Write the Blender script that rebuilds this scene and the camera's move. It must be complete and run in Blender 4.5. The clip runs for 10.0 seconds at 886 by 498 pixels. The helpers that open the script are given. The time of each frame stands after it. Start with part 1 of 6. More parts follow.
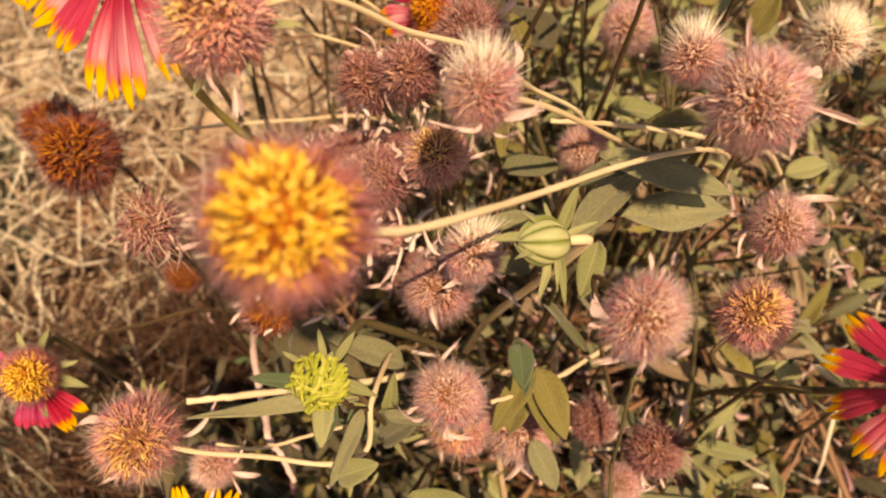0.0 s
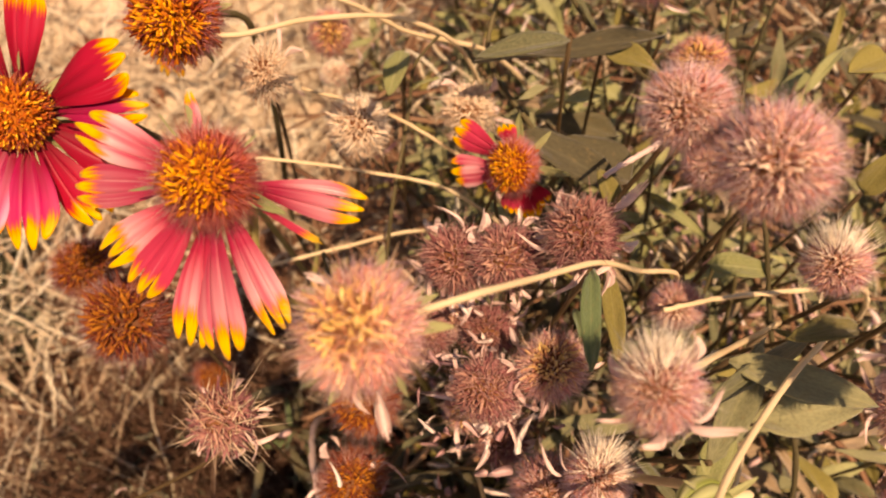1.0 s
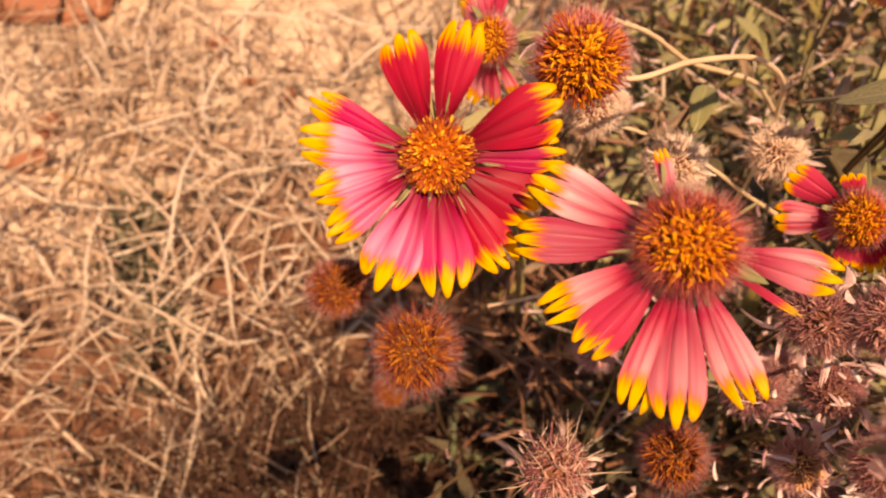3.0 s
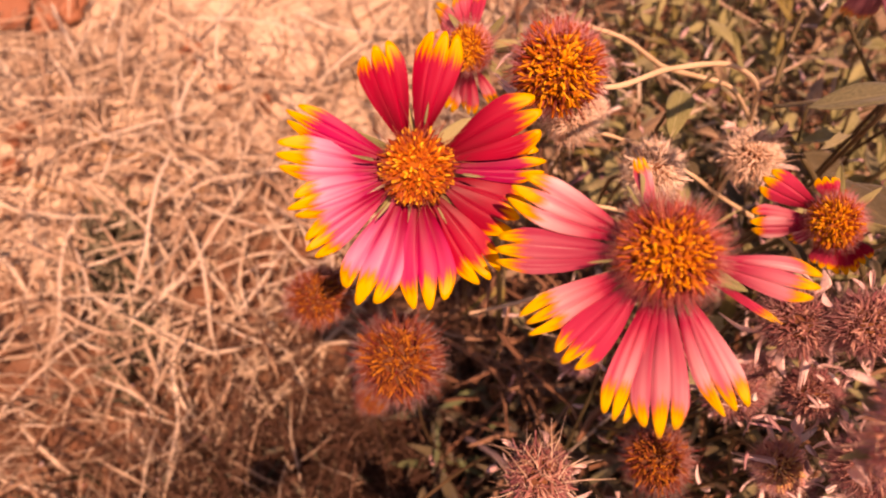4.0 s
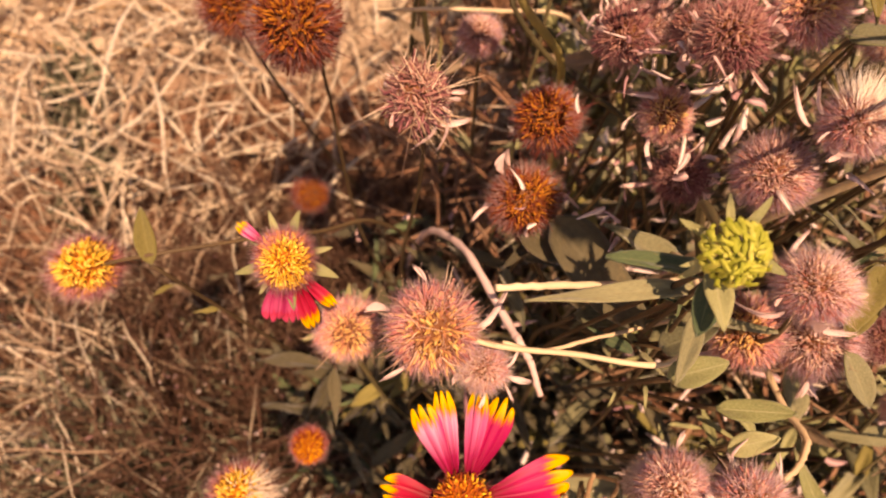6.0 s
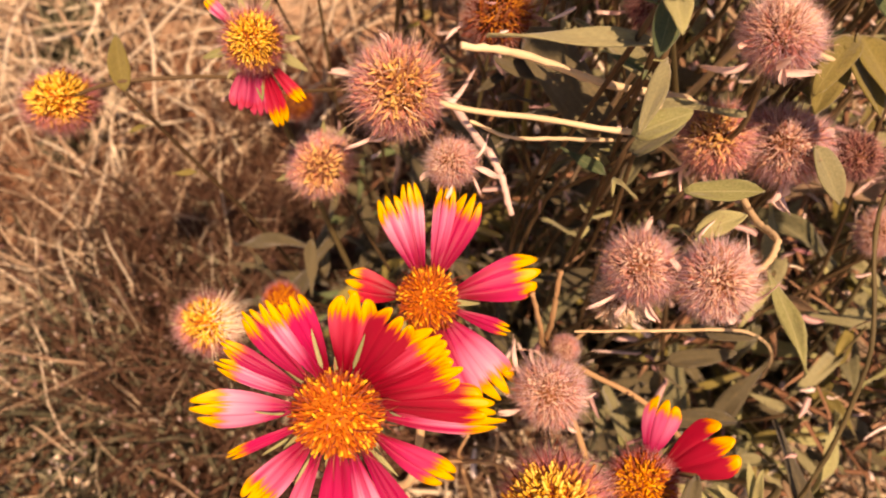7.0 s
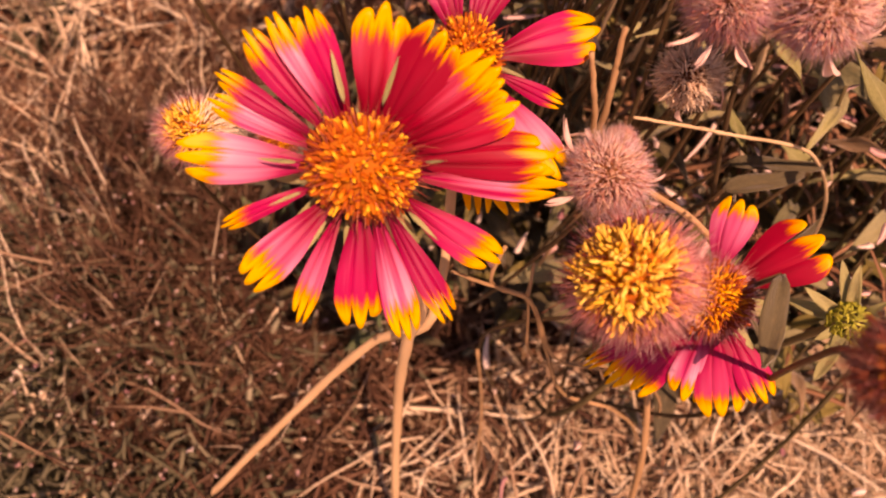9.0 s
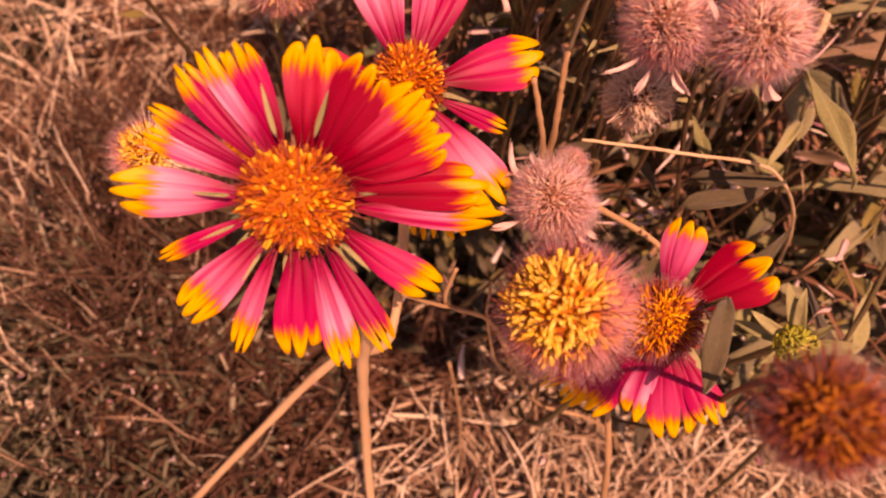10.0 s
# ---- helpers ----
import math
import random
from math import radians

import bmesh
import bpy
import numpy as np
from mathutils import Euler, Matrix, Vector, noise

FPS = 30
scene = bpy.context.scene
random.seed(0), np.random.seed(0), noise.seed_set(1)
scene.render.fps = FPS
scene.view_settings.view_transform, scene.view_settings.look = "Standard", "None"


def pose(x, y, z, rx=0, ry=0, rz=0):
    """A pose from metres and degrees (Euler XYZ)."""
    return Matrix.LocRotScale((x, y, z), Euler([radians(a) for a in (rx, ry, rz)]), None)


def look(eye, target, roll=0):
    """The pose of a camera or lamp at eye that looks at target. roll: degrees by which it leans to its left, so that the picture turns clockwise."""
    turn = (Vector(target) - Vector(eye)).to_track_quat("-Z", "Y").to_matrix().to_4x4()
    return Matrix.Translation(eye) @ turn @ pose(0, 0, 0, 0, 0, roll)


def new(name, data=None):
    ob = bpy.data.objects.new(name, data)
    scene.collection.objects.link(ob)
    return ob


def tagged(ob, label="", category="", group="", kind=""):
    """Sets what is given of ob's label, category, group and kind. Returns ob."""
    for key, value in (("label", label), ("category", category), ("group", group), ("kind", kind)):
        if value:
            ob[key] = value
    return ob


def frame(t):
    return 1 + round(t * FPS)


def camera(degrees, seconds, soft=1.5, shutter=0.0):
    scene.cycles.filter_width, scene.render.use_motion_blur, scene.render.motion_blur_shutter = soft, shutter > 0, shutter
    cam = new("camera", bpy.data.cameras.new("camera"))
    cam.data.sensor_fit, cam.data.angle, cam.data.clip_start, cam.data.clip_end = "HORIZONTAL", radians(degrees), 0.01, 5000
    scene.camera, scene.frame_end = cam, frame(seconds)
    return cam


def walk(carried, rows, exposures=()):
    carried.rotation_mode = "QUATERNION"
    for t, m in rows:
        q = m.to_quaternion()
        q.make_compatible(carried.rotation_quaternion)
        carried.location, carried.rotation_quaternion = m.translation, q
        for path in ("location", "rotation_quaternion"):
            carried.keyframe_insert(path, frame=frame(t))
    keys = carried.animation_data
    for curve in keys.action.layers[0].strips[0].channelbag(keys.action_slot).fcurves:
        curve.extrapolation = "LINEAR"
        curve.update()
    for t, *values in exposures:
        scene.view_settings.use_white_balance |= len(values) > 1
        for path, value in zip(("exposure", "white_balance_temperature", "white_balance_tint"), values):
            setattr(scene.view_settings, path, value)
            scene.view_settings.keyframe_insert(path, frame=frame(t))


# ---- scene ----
cam = camera(65.2, 10.0, 2.0)
cam.data.dof.use_dof, cam.data.dof.focus_distance, cam.data.dof.aperture_fstop = True, 0.160, 17.0
PATH = [
    (0, -0.00000, 0.00002, 0.51799, 24.989, 0.029, 0.010),
    (0.5, -0.02218, 0.02646, 0.51805, 24.535, -0.674, -1.386),
    (1, -0.02900, 0.05482, 0.52700, 24.137, -0.226, -2.973),
    (1.5, -0.04417, 0.07383, 0.52911, 24.114, -0.312, -3.724),
    (2, -0.07449, 0.07546, 0.52721, 23.896, 0.292, -2.125),
    (2.5, -0.09817, 0.07310, 0.52873, 23.857, 1.561, 0.233),
    (2.7, -0.10464, 0.06997, 0.52620, 23.746, 1.431, 1.170),
    (3.8, -0.11515, 0.07625, 0.52809, 24.176, -0.394, -1.079),
    (4, -0.11132, 0.07330, 0.52675, 23.949, -0.071, -0.819),
    (4.5, -0.10094, 0.05846, 0.51916, 23.825, -0.173, -0.208),
    (5, -0.09167, 0.03733, 0.51579, 23.233, -0.010, 0.031),
    (5.5, -0.08851, 0.01618, 0.50364, 21.956, -0.371, 0.683),
    (5.7, -0.08517, 0.00495, 0.49460, 22.037, -1.246, 1.236),
    (6.8, -0.06885, -0.05317, 0.47405, 23.255, -1.299, 2.171),
    (7, -0.06876, -0.06438, 0.46355, 23.869, -1.799, 2.552),
    (7.5, -0.08083, -0.08285, 0.44979, 24.692, -2.150, 3.456),
    (8, -0.08236, -0.09369, 0.43305, 23.837, -2.311, 3.449),
    (8.5, -0.07893, -0.10044, 0.42352, 23.561, -3.410, 3.785),
    (9, -0.07879, -0.10004, 0.41443, 23.353, -3.603, 2.136),
    (9.5, -0.07897, -0.09332, 0.41745, 23.392, -3.209, 2.310),
    (10, -0.06561, -0.09351, 0.41821, 22.911, -2.871, 1.999),
]
EXPOSURES = [(0.0, 0.05, 10300, 23), (1.5, 0.1, 10500, 35), (2.5, 0.08, 10800, 40), (4.0, 0.02, 11500, 73), (4.5, -0.09, 11500, 87), (5.5, 0.17, 10600, 49), (7.0, 0.22, 10600, 40), (8.0, 0.15, 11100, 64), (9.0, 0.02, 11900, 69), (10.0, -0.07, 12400, 84)]
walk(cam, [(t, pose(*p)) for t, *p in PATH], EXPOSURES)

# ---- daylight: a high sun behind the viewer, open blue sky ----
SUN_WAY = Vector((-0.14, 0.26, -0.95)).normalized()      # the way in which the sunlight falls
sky_world = bpy.data.worlds.new("open_sky")
sky_world.use_nodes = True
scene.world = sky_world
sky_nodes, sky_links = sky_world.node_tree.nodes, sky_world.node_tree.links
sky = sky_nodes.new("ShaderNodeTexSky")
sky.sky_type = 'NISHITA'
sky.sun_disc = False
sky.sun_elevation = math.asin(-SUN_WAY.z)
sky.sun_rotation = math.atan2(-SUN_WAY.x, -SUN_WAY.y)
sky_links.new(sky.outputs[0], sky_nodes["Background"].inputs[0])
sky_nodes["Background"].inputs[1].default_value = 0.082
sun = new("sun", bpy.data.lights.new("sun", 'SUN'))
sun.data.energy, sun.data.angle, sun.data.color = 5.0, radians(0.55), (1.0, 0.90, 0.73)
sun.matrix_world = look((0, 0, 3), Vector((0, 0, 3)) + SUN_WAY)


# ---- materials ----
class Shader:
    """A small wrapper to write node materials briefly."""

    def __init__(self, name, roughness=0.7, specular=0.3):
        self.mat = bpy.data.materials.new(name)
        self.mat.use_nodes = True
        self.n, self.l = self.mat.node_tree.nodes, self.mat.node_tree.links
        self.b = self.n["Principled BSDF"]
        self.b.inputs["Roughness"].default_value = roughness
        self.b.inputs["Specular IOR Level"].default_value = specular

    def node(self, kind, **ins):
        nd = self.n.new(kind)
        for key, value in ins.items():
            self.put(nd, key.replace("_", " "), value)
        return nd

    def put(self, nd, key, value):
        if isinstance(value, bpy.types.NodeSocket):
            self.l.new(value, nd.inputs[key])
        else:
            nd.inputs[key].default_value = value

    def math(self, op, a, b=0.0, c=None, clamp=False):
        nd = self.n.new("ShaderNodeMath")
        nd.operation, nd.use_clamp = op, clamp
        for i, value in enumerate((a, b) if c is None else (a, b, c)):
            self.put(nd, i, value)
        return nd.outputs[0]

    def ramp(self, fac, stops):
        nd = self.n.new("ShaderNodeValToRGB")
        while len(nd.color_ramp.elements) < len(stops):
            nd.color_ramp.elements.new(0.5)
        for el, (at, col) in zip(nd.color_ramp.elements, stops):
            el.position, el.color = at, (*col, 1)
        self.l.new(fac, nd.inputs[0])
        return nd.outputs[0]

    def mix(self, fac, a, b, blend='MIX'):
        nd = self.n.new("ShaderNodeMix")
        nd.data_type, nd.blend_type = 'RGBA', blend
        for i, value in ((0, fac), (6, a), (7, b)):
            if isinstance(value, tuple) and len(value) == 3:
                value = (*value, 1)
            self.put(nd, i, value)
        return nd.outputs[2]

    def noise(self, scale, detail=3.0, coords='Object', stretch=None, own=False):
        co = self.n.new("ShaderNodeTexCoord").outputs[coords]
        if stretch:
            mp = self.n.new("ShaderNodeMapping")
            mp.inputs["Scale"].default_value = stretch
            self.l.new(co, mp.inputs[0])
            co = mp.outputs[0]
        nd = self.node("ShaderNodeTexNoise", Vector=co, Scale=scale, Detail=detail)
        if own:     # another pattern on every object
            nd.noise_dimensions = '4D'
            self.put(nd, "W", self.math('MULTIPLY', self.one(), 40.0))
        return nd.outputs[0]

    def island(self):
        return self.n.new("ShaderNodeNewGeometry").outputs["Random Per Island"]

    def one(self):
        return self.n.new("ShaderNodeObjectInfo").outputs["Random"]

    def uv(self):
        sep = self.n.new("ShaderNodeSeparateXYZ")
        self.l.new(self.n.new("ShaderNodeTexCoord").outputs["UV"], sep.inputs[0])
        return sep.outputs[0], sep.outputs[1]

    def colour(self, value):
        self.put(self.b, "Base Color", (*value, 1) if isinstance(value, tuple) else value)
        return self

    def bump(self, height, strength=0.4, distance=0.001):
        self.put(self.b, "Normal", self.node("ShaderNodeBump", Height=height, Strength=strength, Distance=distance).outputs[0])
        return self

    def thin(self, colour, amount):
        """Light that passes through a thin leaf or petal."""
        tr = self.node("ShaderNodeBsdfTranslucent", Color=colour if not isinstance(colour, tuple) else (*colour, 1))
        mx = self.node("ShaderNodeMixShader", Fac=amount)
        self.l.new(self.b.outputs[0], mx.inputs[1])
        self.l.new(tr.outputs[0], mx.inputs[2])
        self.l.new(mx.outputs[0], self.n["Material Output"].inputs[0])
        return self


def far_out(s):
    """The way out from the head's middle."""
    far = s.n.new("ShaderNodeVectorMath")
    far.operation = 'LENGTH'
    s.l.new(s.n.new("ShaderNodeTexCoord").outputs["Object"], far.inputs[0])
    return far.outputs["Value"]


def gap_shade(s):
    """0 at the foot of a floret, 1 at its tip: where the painted shade between florets ends."""
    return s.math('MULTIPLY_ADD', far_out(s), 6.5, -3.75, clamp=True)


def pieces_material(name, stops, roughness=0.75, spread=0.5, sheen=0.0, specular=0.25, base=None, side=None, reach=-0.65):
    """Many small slivers: each its own tone, with a shift from thing to thing.
    base: a dark tone at a floret's foot, painted as shade in the gaps; side: the tones round the flank of a head, below
    its crown."""
    s = Shader(name, roughness, specular)
    fac = s.math('ADD', s.math('MULTIPLY', s.island(), spread), s.math('MULTIPLY', s.noise(9.0), 1 - spread))
    fac = s.math('ADD', fac, s.math('MULTIPLY_ADD', s.one(), 0.24, -0.12), clamp=True)
    col = s.ramp(fac, stops)
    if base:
        col = s.mix(gap_shade(s), base, col)
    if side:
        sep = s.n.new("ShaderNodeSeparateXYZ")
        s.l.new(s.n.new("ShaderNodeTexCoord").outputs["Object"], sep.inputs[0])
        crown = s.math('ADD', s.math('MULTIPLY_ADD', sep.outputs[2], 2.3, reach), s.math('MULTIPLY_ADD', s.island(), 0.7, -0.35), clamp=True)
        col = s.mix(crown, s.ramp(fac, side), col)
    s.colour(col)
    if sheen:
        s.b.inputs["Sheen Weight"].default_value = sheen
    return s.mat


def petal_material(name, deep, bright, pale, tip, faded=0.0, lit_sheen=0.0):
    s = Shader(name, 0.5, 0.32)
    across, along = s.uv()
    broad = s.noise(1.0, 1.0, 'UV', (4.5, 0.8, 1.0), True)
    vein = s.noise(1.0, 1.5, 'UV', (17.0, 0.7, 1.0), True)
    own = s.one()
    body = s.ramp(s.math('ADD', s.math('MULTIPLY', along, 0.75), s.math('MULTIPLY_ADD', broad, 0.6, -0.3)), [(0.08, deep), (0.42, bright), (0.9, bright)])
    body = s.mix(s.math('MULTIPLY', s.math('MULTIPLY_ADD', own, -3.0, 1.2, clamp=True), 0.55), body, tuple(c * 0.55 for c in bright))
    line = s.math('MULTIPLY_ADD', vein, 7.0, -4.15, clamp=True)
    body = s.mix(s.math('MULTIPLY', line, 0.22), body, deep)
    # pale sheen of lit petals, painted as a band, more on some petals
    sheen_share = s.math('MULTIPLY_ADD', own, 2.2, -1.0 + 1.6 * lit_sheen, clamp=True)
    band = s.math('MULTIPLY', s.math('MULTIPLY_ADD', along, 2.6, -0.75, clamp=True), s.math('MULTIPLY_ADD', broad, 4.0, -1.55 + 0.5 * lit_sheen, clamp=True))
    body = s.mix(s.math('MULTIPLY', s.math('MULTIPLY', sheen_share, band), 0.75), body, pale)
    # pale lines painted for light glinting along the veins
    glint = s.math('MULTIPLY', s.math('MULTIPLY_ADD', vein, -7.0, 2.75, clamp=True), band)
    body = s.mix(s.math('MULTIPLY', glint, 0.36 + 0.5 * lit_sheen), body, pale)
    edge = s.math('ADD', s.math('MULTIPLY_ADD', vein, 0.34, -0.17), s.math('MULTIPLY_ADD', broad, 0.16, s.math('ADD', along, -0.08)))
    edge = s.math('ADD', edge, s.math('MULTIPLY_ADD', own, 0.06, -0.03))
    orange = tuple(c * k for c, k in zip(tip, (0.95, 0.40, 0.5)))
    col = s.mix(s.math('MULTIPLY_ADD', edge, 11.0, -7.9, clamp=True), body, orange)
    col = s.mix(s.math('MULTIPLY_ADD', edge, 9.0, -6.9, clamp=True), col, tip)
    if faded:
        col = s.mix(faded, col, (0.42, 0.24, 0.22))
    s.colour(col)
    s.bump(s.math('ADD', s.math('MULTIPLY', vein, 0.4), broad), 0.12, 0.0006)
    s.b.inputs["Sheen Weight"].default_value = 0.05
    s.b.inputs["Sheen Roughness"].default_value = 0.4
    s.thin(col, 0.28)
    return s.mat


def leaf_material(name, dark, light, rib):
    s = Shader(name, 0.55, 0.35)
    across, along = s.uv()
    tone = s.math('ADD', s.math('MULTIPLY', s.noise(5.0, 4.0, 'UV', (3.0, 5.0, 1.0)), 0.6), s.math('MULTIPLY', s.one(), 0.4))
    col = s.ramp(tone, [(0.2, dark), (0.8, light)])
    vein = s.math('SUBTRACT', 1.0, s.math('MULTIPLY', s.math('ABSOLUTE', s.math('SUBTRACT', across, 0.5)), 22.0), clamp=True)
    col = s.mix(s.math('MULTIPLY', vein, 0.35), col, rib)
    blot = s.math('MULTIPLY_ADD', s.noise(3.0, 3.0, 'UV', (2.0, 3.0, 1.0)), 6.0, -3.6, clamp=True)
    col = s.mix(s.math('MULTIPLY', blot, 0.6), col, (0.30, 0.21, 0.09))
    s.colour(col)
    s.bump(s.noise(40.0, 3.0, 'UV', (6.0, 8.0, 1.0)), 0.35, 0.0005)
    s.b.inputs["Sheen Weight"].default_value = 0.35
    s.thin(col, 0.22)
    return s.mat


def stem_material(name, a, b):
    s = Shader(name, 0.6, 0.3)
    s.colour(s.ramp(s.math('ADD', s.math('MULTIPLY', s.noise(70.0, 4.0, 'Object', (1, 1, 0.35)), 0.7), s.math('MULTIPLY', s.one(), 0.3)), [(0.25, a), (0.75, b)]))
    s.bump(s.noise(900.0, 2.0), 0.3, 0.0004)
    return s.mat


def straw_material(name, stops):
    s = Shader(name, 0.62, 0.3)
    fac = s.math('ADD', s.math('MULTIPLY', s.island(), 0.7), s.math('MULTIPLY', s.noise(14.0, 3.0), 0.3))
    s.colour(s.ramp(fac, stops))
    return s.mat


def soil_material():
    s = Shader("dry_soil", 0.95, 0.1)
    big, mid, fine = s.noise(5.0, 4.0), s.noise(38.0, 5.0), s.noise(420.0, 4.0)
    col = s.ramp(s.math('ADD', s.math('MULTIPLY', big, 0.45), s.math('MULTIPLY', mid, 0.55)), [(0.28, (0.36, 0.22, 0.14)), (0.42, (0.74, 0.62, 0.47)), (0.58, (0.92, 0.83, 0.63))])
    col = s.mix(s.math('MULTIPLY_ADD', fine, 2.4, -0.9, clamp=True), (0.54, 0.40, 0.28), col)
    # dark zone painted into the sand, standing in for shade on the bed
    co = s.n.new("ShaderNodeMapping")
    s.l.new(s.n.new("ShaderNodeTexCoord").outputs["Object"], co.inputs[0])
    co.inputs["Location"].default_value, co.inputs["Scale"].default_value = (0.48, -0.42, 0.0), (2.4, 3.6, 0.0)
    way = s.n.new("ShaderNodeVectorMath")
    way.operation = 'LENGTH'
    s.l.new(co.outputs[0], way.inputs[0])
    shade_zone = s.math('MULTIPLY_ADD', s.math('ADD', way.outputs["Value"], s.math('MULTIPLY_ADD', big, 0.9, -0.45)), -2.5, 2.6, clamp=True)
    col = s.mix(s.math('MULTIPLY', shade_zone, 0.94), col, (0.19, 0.082, 0.046))
    s.colour(col)
    s.bump(s.math('ADD', s.math('MULTIPLY', mid, 1.4), s.math('MULTIPLY', fine, 0.35)), 0.9, 0.006)
    return s.mat


PETAL = petal_material("red_yellow_petal", (0.27, 0.002, 0.020), (0.63, 0.012, 0.125), (0.92, 0.40, 0.62), (0.94, 0.52, 0.006))
# deep red with shade mixed in, for petals raised away from the sun
PETAL_DEEP_SHADE = petal_material("deep_crimson_petal", (0.21, 0.002, 0.012), (0.54, 0.008, 0.044), (0.76, 0.12, 0.22), (0.94, 0.52, 0.006))
PETAL_FADING = petal_material("fading_coral_petal", (0.38, 0.010, 0.04), (0.70, 0.050, 0.12), (0.94, 0.62, 0.62), (0.95, 0.56, 0.02))
# two lighter petal copies with the sun's sheen in their colour
PETAL_SHEEN = petal_material("pale_streaked_petal", (0.34, 0.004, 0.040), (0.72, 0.045, 0.22), (0.95, 0.52, 0.70), (0.94, 0.54, 0.008), lit_sheen=0.5)
PETAL_CORAL_SHEEN = petal_material("bleached_coral_petal", (0.38, 0.010, 0.045), (0.68, 0.050, 0.13), (0.96, 0.74, 0.74), (0.95, 0.56, 0.02), lit_sheen=0.7)
PETAL_FOLDED = petal_material("folded_rose_petal", (0.24, 0.006, 0.045), (0.50, 0.030, 0.13), (0.74, 0.16, 0.30), (0.62, 0.06, 0.14), lit_sheen=0.5)
PETAL_OLD = petal_material("withered_petal", (0.10, 0.008, 0.036), (0.23, 0.022, 0.085), (0.55, 0.25, 0.28), (0.62, 0.30, 0.03), 0.25)
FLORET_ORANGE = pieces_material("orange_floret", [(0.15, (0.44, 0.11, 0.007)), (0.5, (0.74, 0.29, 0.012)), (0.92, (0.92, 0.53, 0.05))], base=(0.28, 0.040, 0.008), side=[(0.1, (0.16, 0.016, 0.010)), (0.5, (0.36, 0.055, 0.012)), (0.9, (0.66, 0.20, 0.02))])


def disc_material():
    """Florets of an open disc: dark red at the rim, orange with yellow tips in the middle."""
    s = Shader("disc_floret", 0.7, 0.25)
    sep = s.n.new("ShaderNodeSeparateXYZ")
    s.l.new(s.n.new("ShaderNodeTexCoord").outputs["Object"], sep.inputs[0])
    fac = s.math('ADD', s.math('MULTIPLY', s.island(), 0.5), s.math('MULTIPLY', s.noise(7.0), 0.5), clamp=True)
    inner = s.ramp(fac, [(0.2, (0.38, 0.075, 0.006)), (0.55, (0.58, 0.16, 0.010)), (0.9, (0.78, 0.30, 0.02))])
    outer = s.ramp(fac, [(0.2, (0.26, 0.028, 0.010)), (0.6, (0.46, 0.09, 0.012)), (0.95, (0.80, 0.30, 0.02))])
    dot = s.math('MULTIPLY', s.math('MULTIPLY_ADD', far_out(s), 20.0, -13.9, clamp=True), s.math('MULTIPLY_ADD', s.island(), 3.5, -2.0, clamp=True))
    col = s.mix(s.math('MULTIPLY_ADD', sep.outputs[2], 3.0, -0.55, clamp=True), outer, inner)
    # dark red at the floret's foot imitates shade between florets
    s.colour(s.mix(dot, s.mix(gap_shade(s), (0.34, 0.055, 0.008), col), (0.92, 0.52, 0.05)))
    return s.mat


FLORET_DISC = disc_material()
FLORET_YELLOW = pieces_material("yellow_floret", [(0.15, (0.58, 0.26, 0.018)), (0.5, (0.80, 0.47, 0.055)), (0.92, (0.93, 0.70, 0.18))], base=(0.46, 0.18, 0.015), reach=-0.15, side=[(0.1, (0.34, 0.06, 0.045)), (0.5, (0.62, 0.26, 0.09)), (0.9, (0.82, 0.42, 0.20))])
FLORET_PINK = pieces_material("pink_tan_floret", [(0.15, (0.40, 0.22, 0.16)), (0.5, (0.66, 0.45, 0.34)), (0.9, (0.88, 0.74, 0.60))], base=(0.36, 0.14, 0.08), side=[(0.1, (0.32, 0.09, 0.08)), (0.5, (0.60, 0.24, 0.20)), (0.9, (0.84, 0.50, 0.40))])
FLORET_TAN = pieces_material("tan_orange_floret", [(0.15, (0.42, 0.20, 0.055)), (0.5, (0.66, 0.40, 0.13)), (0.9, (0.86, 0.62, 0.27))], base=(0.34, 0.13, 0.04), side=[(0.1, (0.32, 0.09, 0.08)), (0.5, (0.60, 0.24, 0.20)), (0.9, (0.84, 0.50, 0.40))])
FLORET_STRAW = pieces_material("straw_floret", [(0.15, (0.40, 0.23, 0.15)), (0.5, (0.66, 0.47, 0.33)), (0.9, (0.90, 0.76, 0.60))])
FLORET_GREEN = pieces_material("green_floret", [(0.15, (0.18, 0.22, 0.03)), (0.5, (0.38, 0.41, 0.06)), (0.9, (0.60, 0.59, 0.15))])
BRISTLE_RED = pieces_material("red_brown_bristle", [(0.1, (0.10, 0.015, 0.02)), (0.5, (0.26, 0.045, 0.035)), (0.9, (0.52, 0.16, 0.09))], 0.5, 0.7)
BRISTLE_DARK = pieces_material("dark_red_bristle", [(0.1, (0.06, 0.010, 0.012)), (0.5, (0.16, 0.028, 0.020)), (0.9, (0.36, 0.09, 0.04))], 0.5, 0.7)
BRISTLE_CRIMSON = pieces_material("crimson_hair", [(0.1, (0.22, 0.012, 0.030)), (0.5, (0.46, 0.055, 0.060)), (0.9, (0.74, 0.24, 0.16))], 0.5, 0.7, 0.3)
BRISTLE_ROSE = pieces_material("rose_hair", [(0.1, (0.40, 0.10, 0.10)), (0.5, (0.64, 0.25, 0.22)), (0.9, (0.84, 0.48, 0.38))], 0.5, 0.7, 0.3, side=[(0.1, (0.36, 0.07, 0.10)), (0.5, (0.60, 0.19, 0.22)), (0.9, (0.82, 0.42, 0.40))])
BRISTLE_TIP = pieces_material("brown_tipped_bristle", [(0.1, (0.14, 0.045, 0.030)), (0.45, (0.44, 0.20, 0.12)), (0.9, (0.86, 0.62, 0.44))], 0.5, 0.8, 0.2)
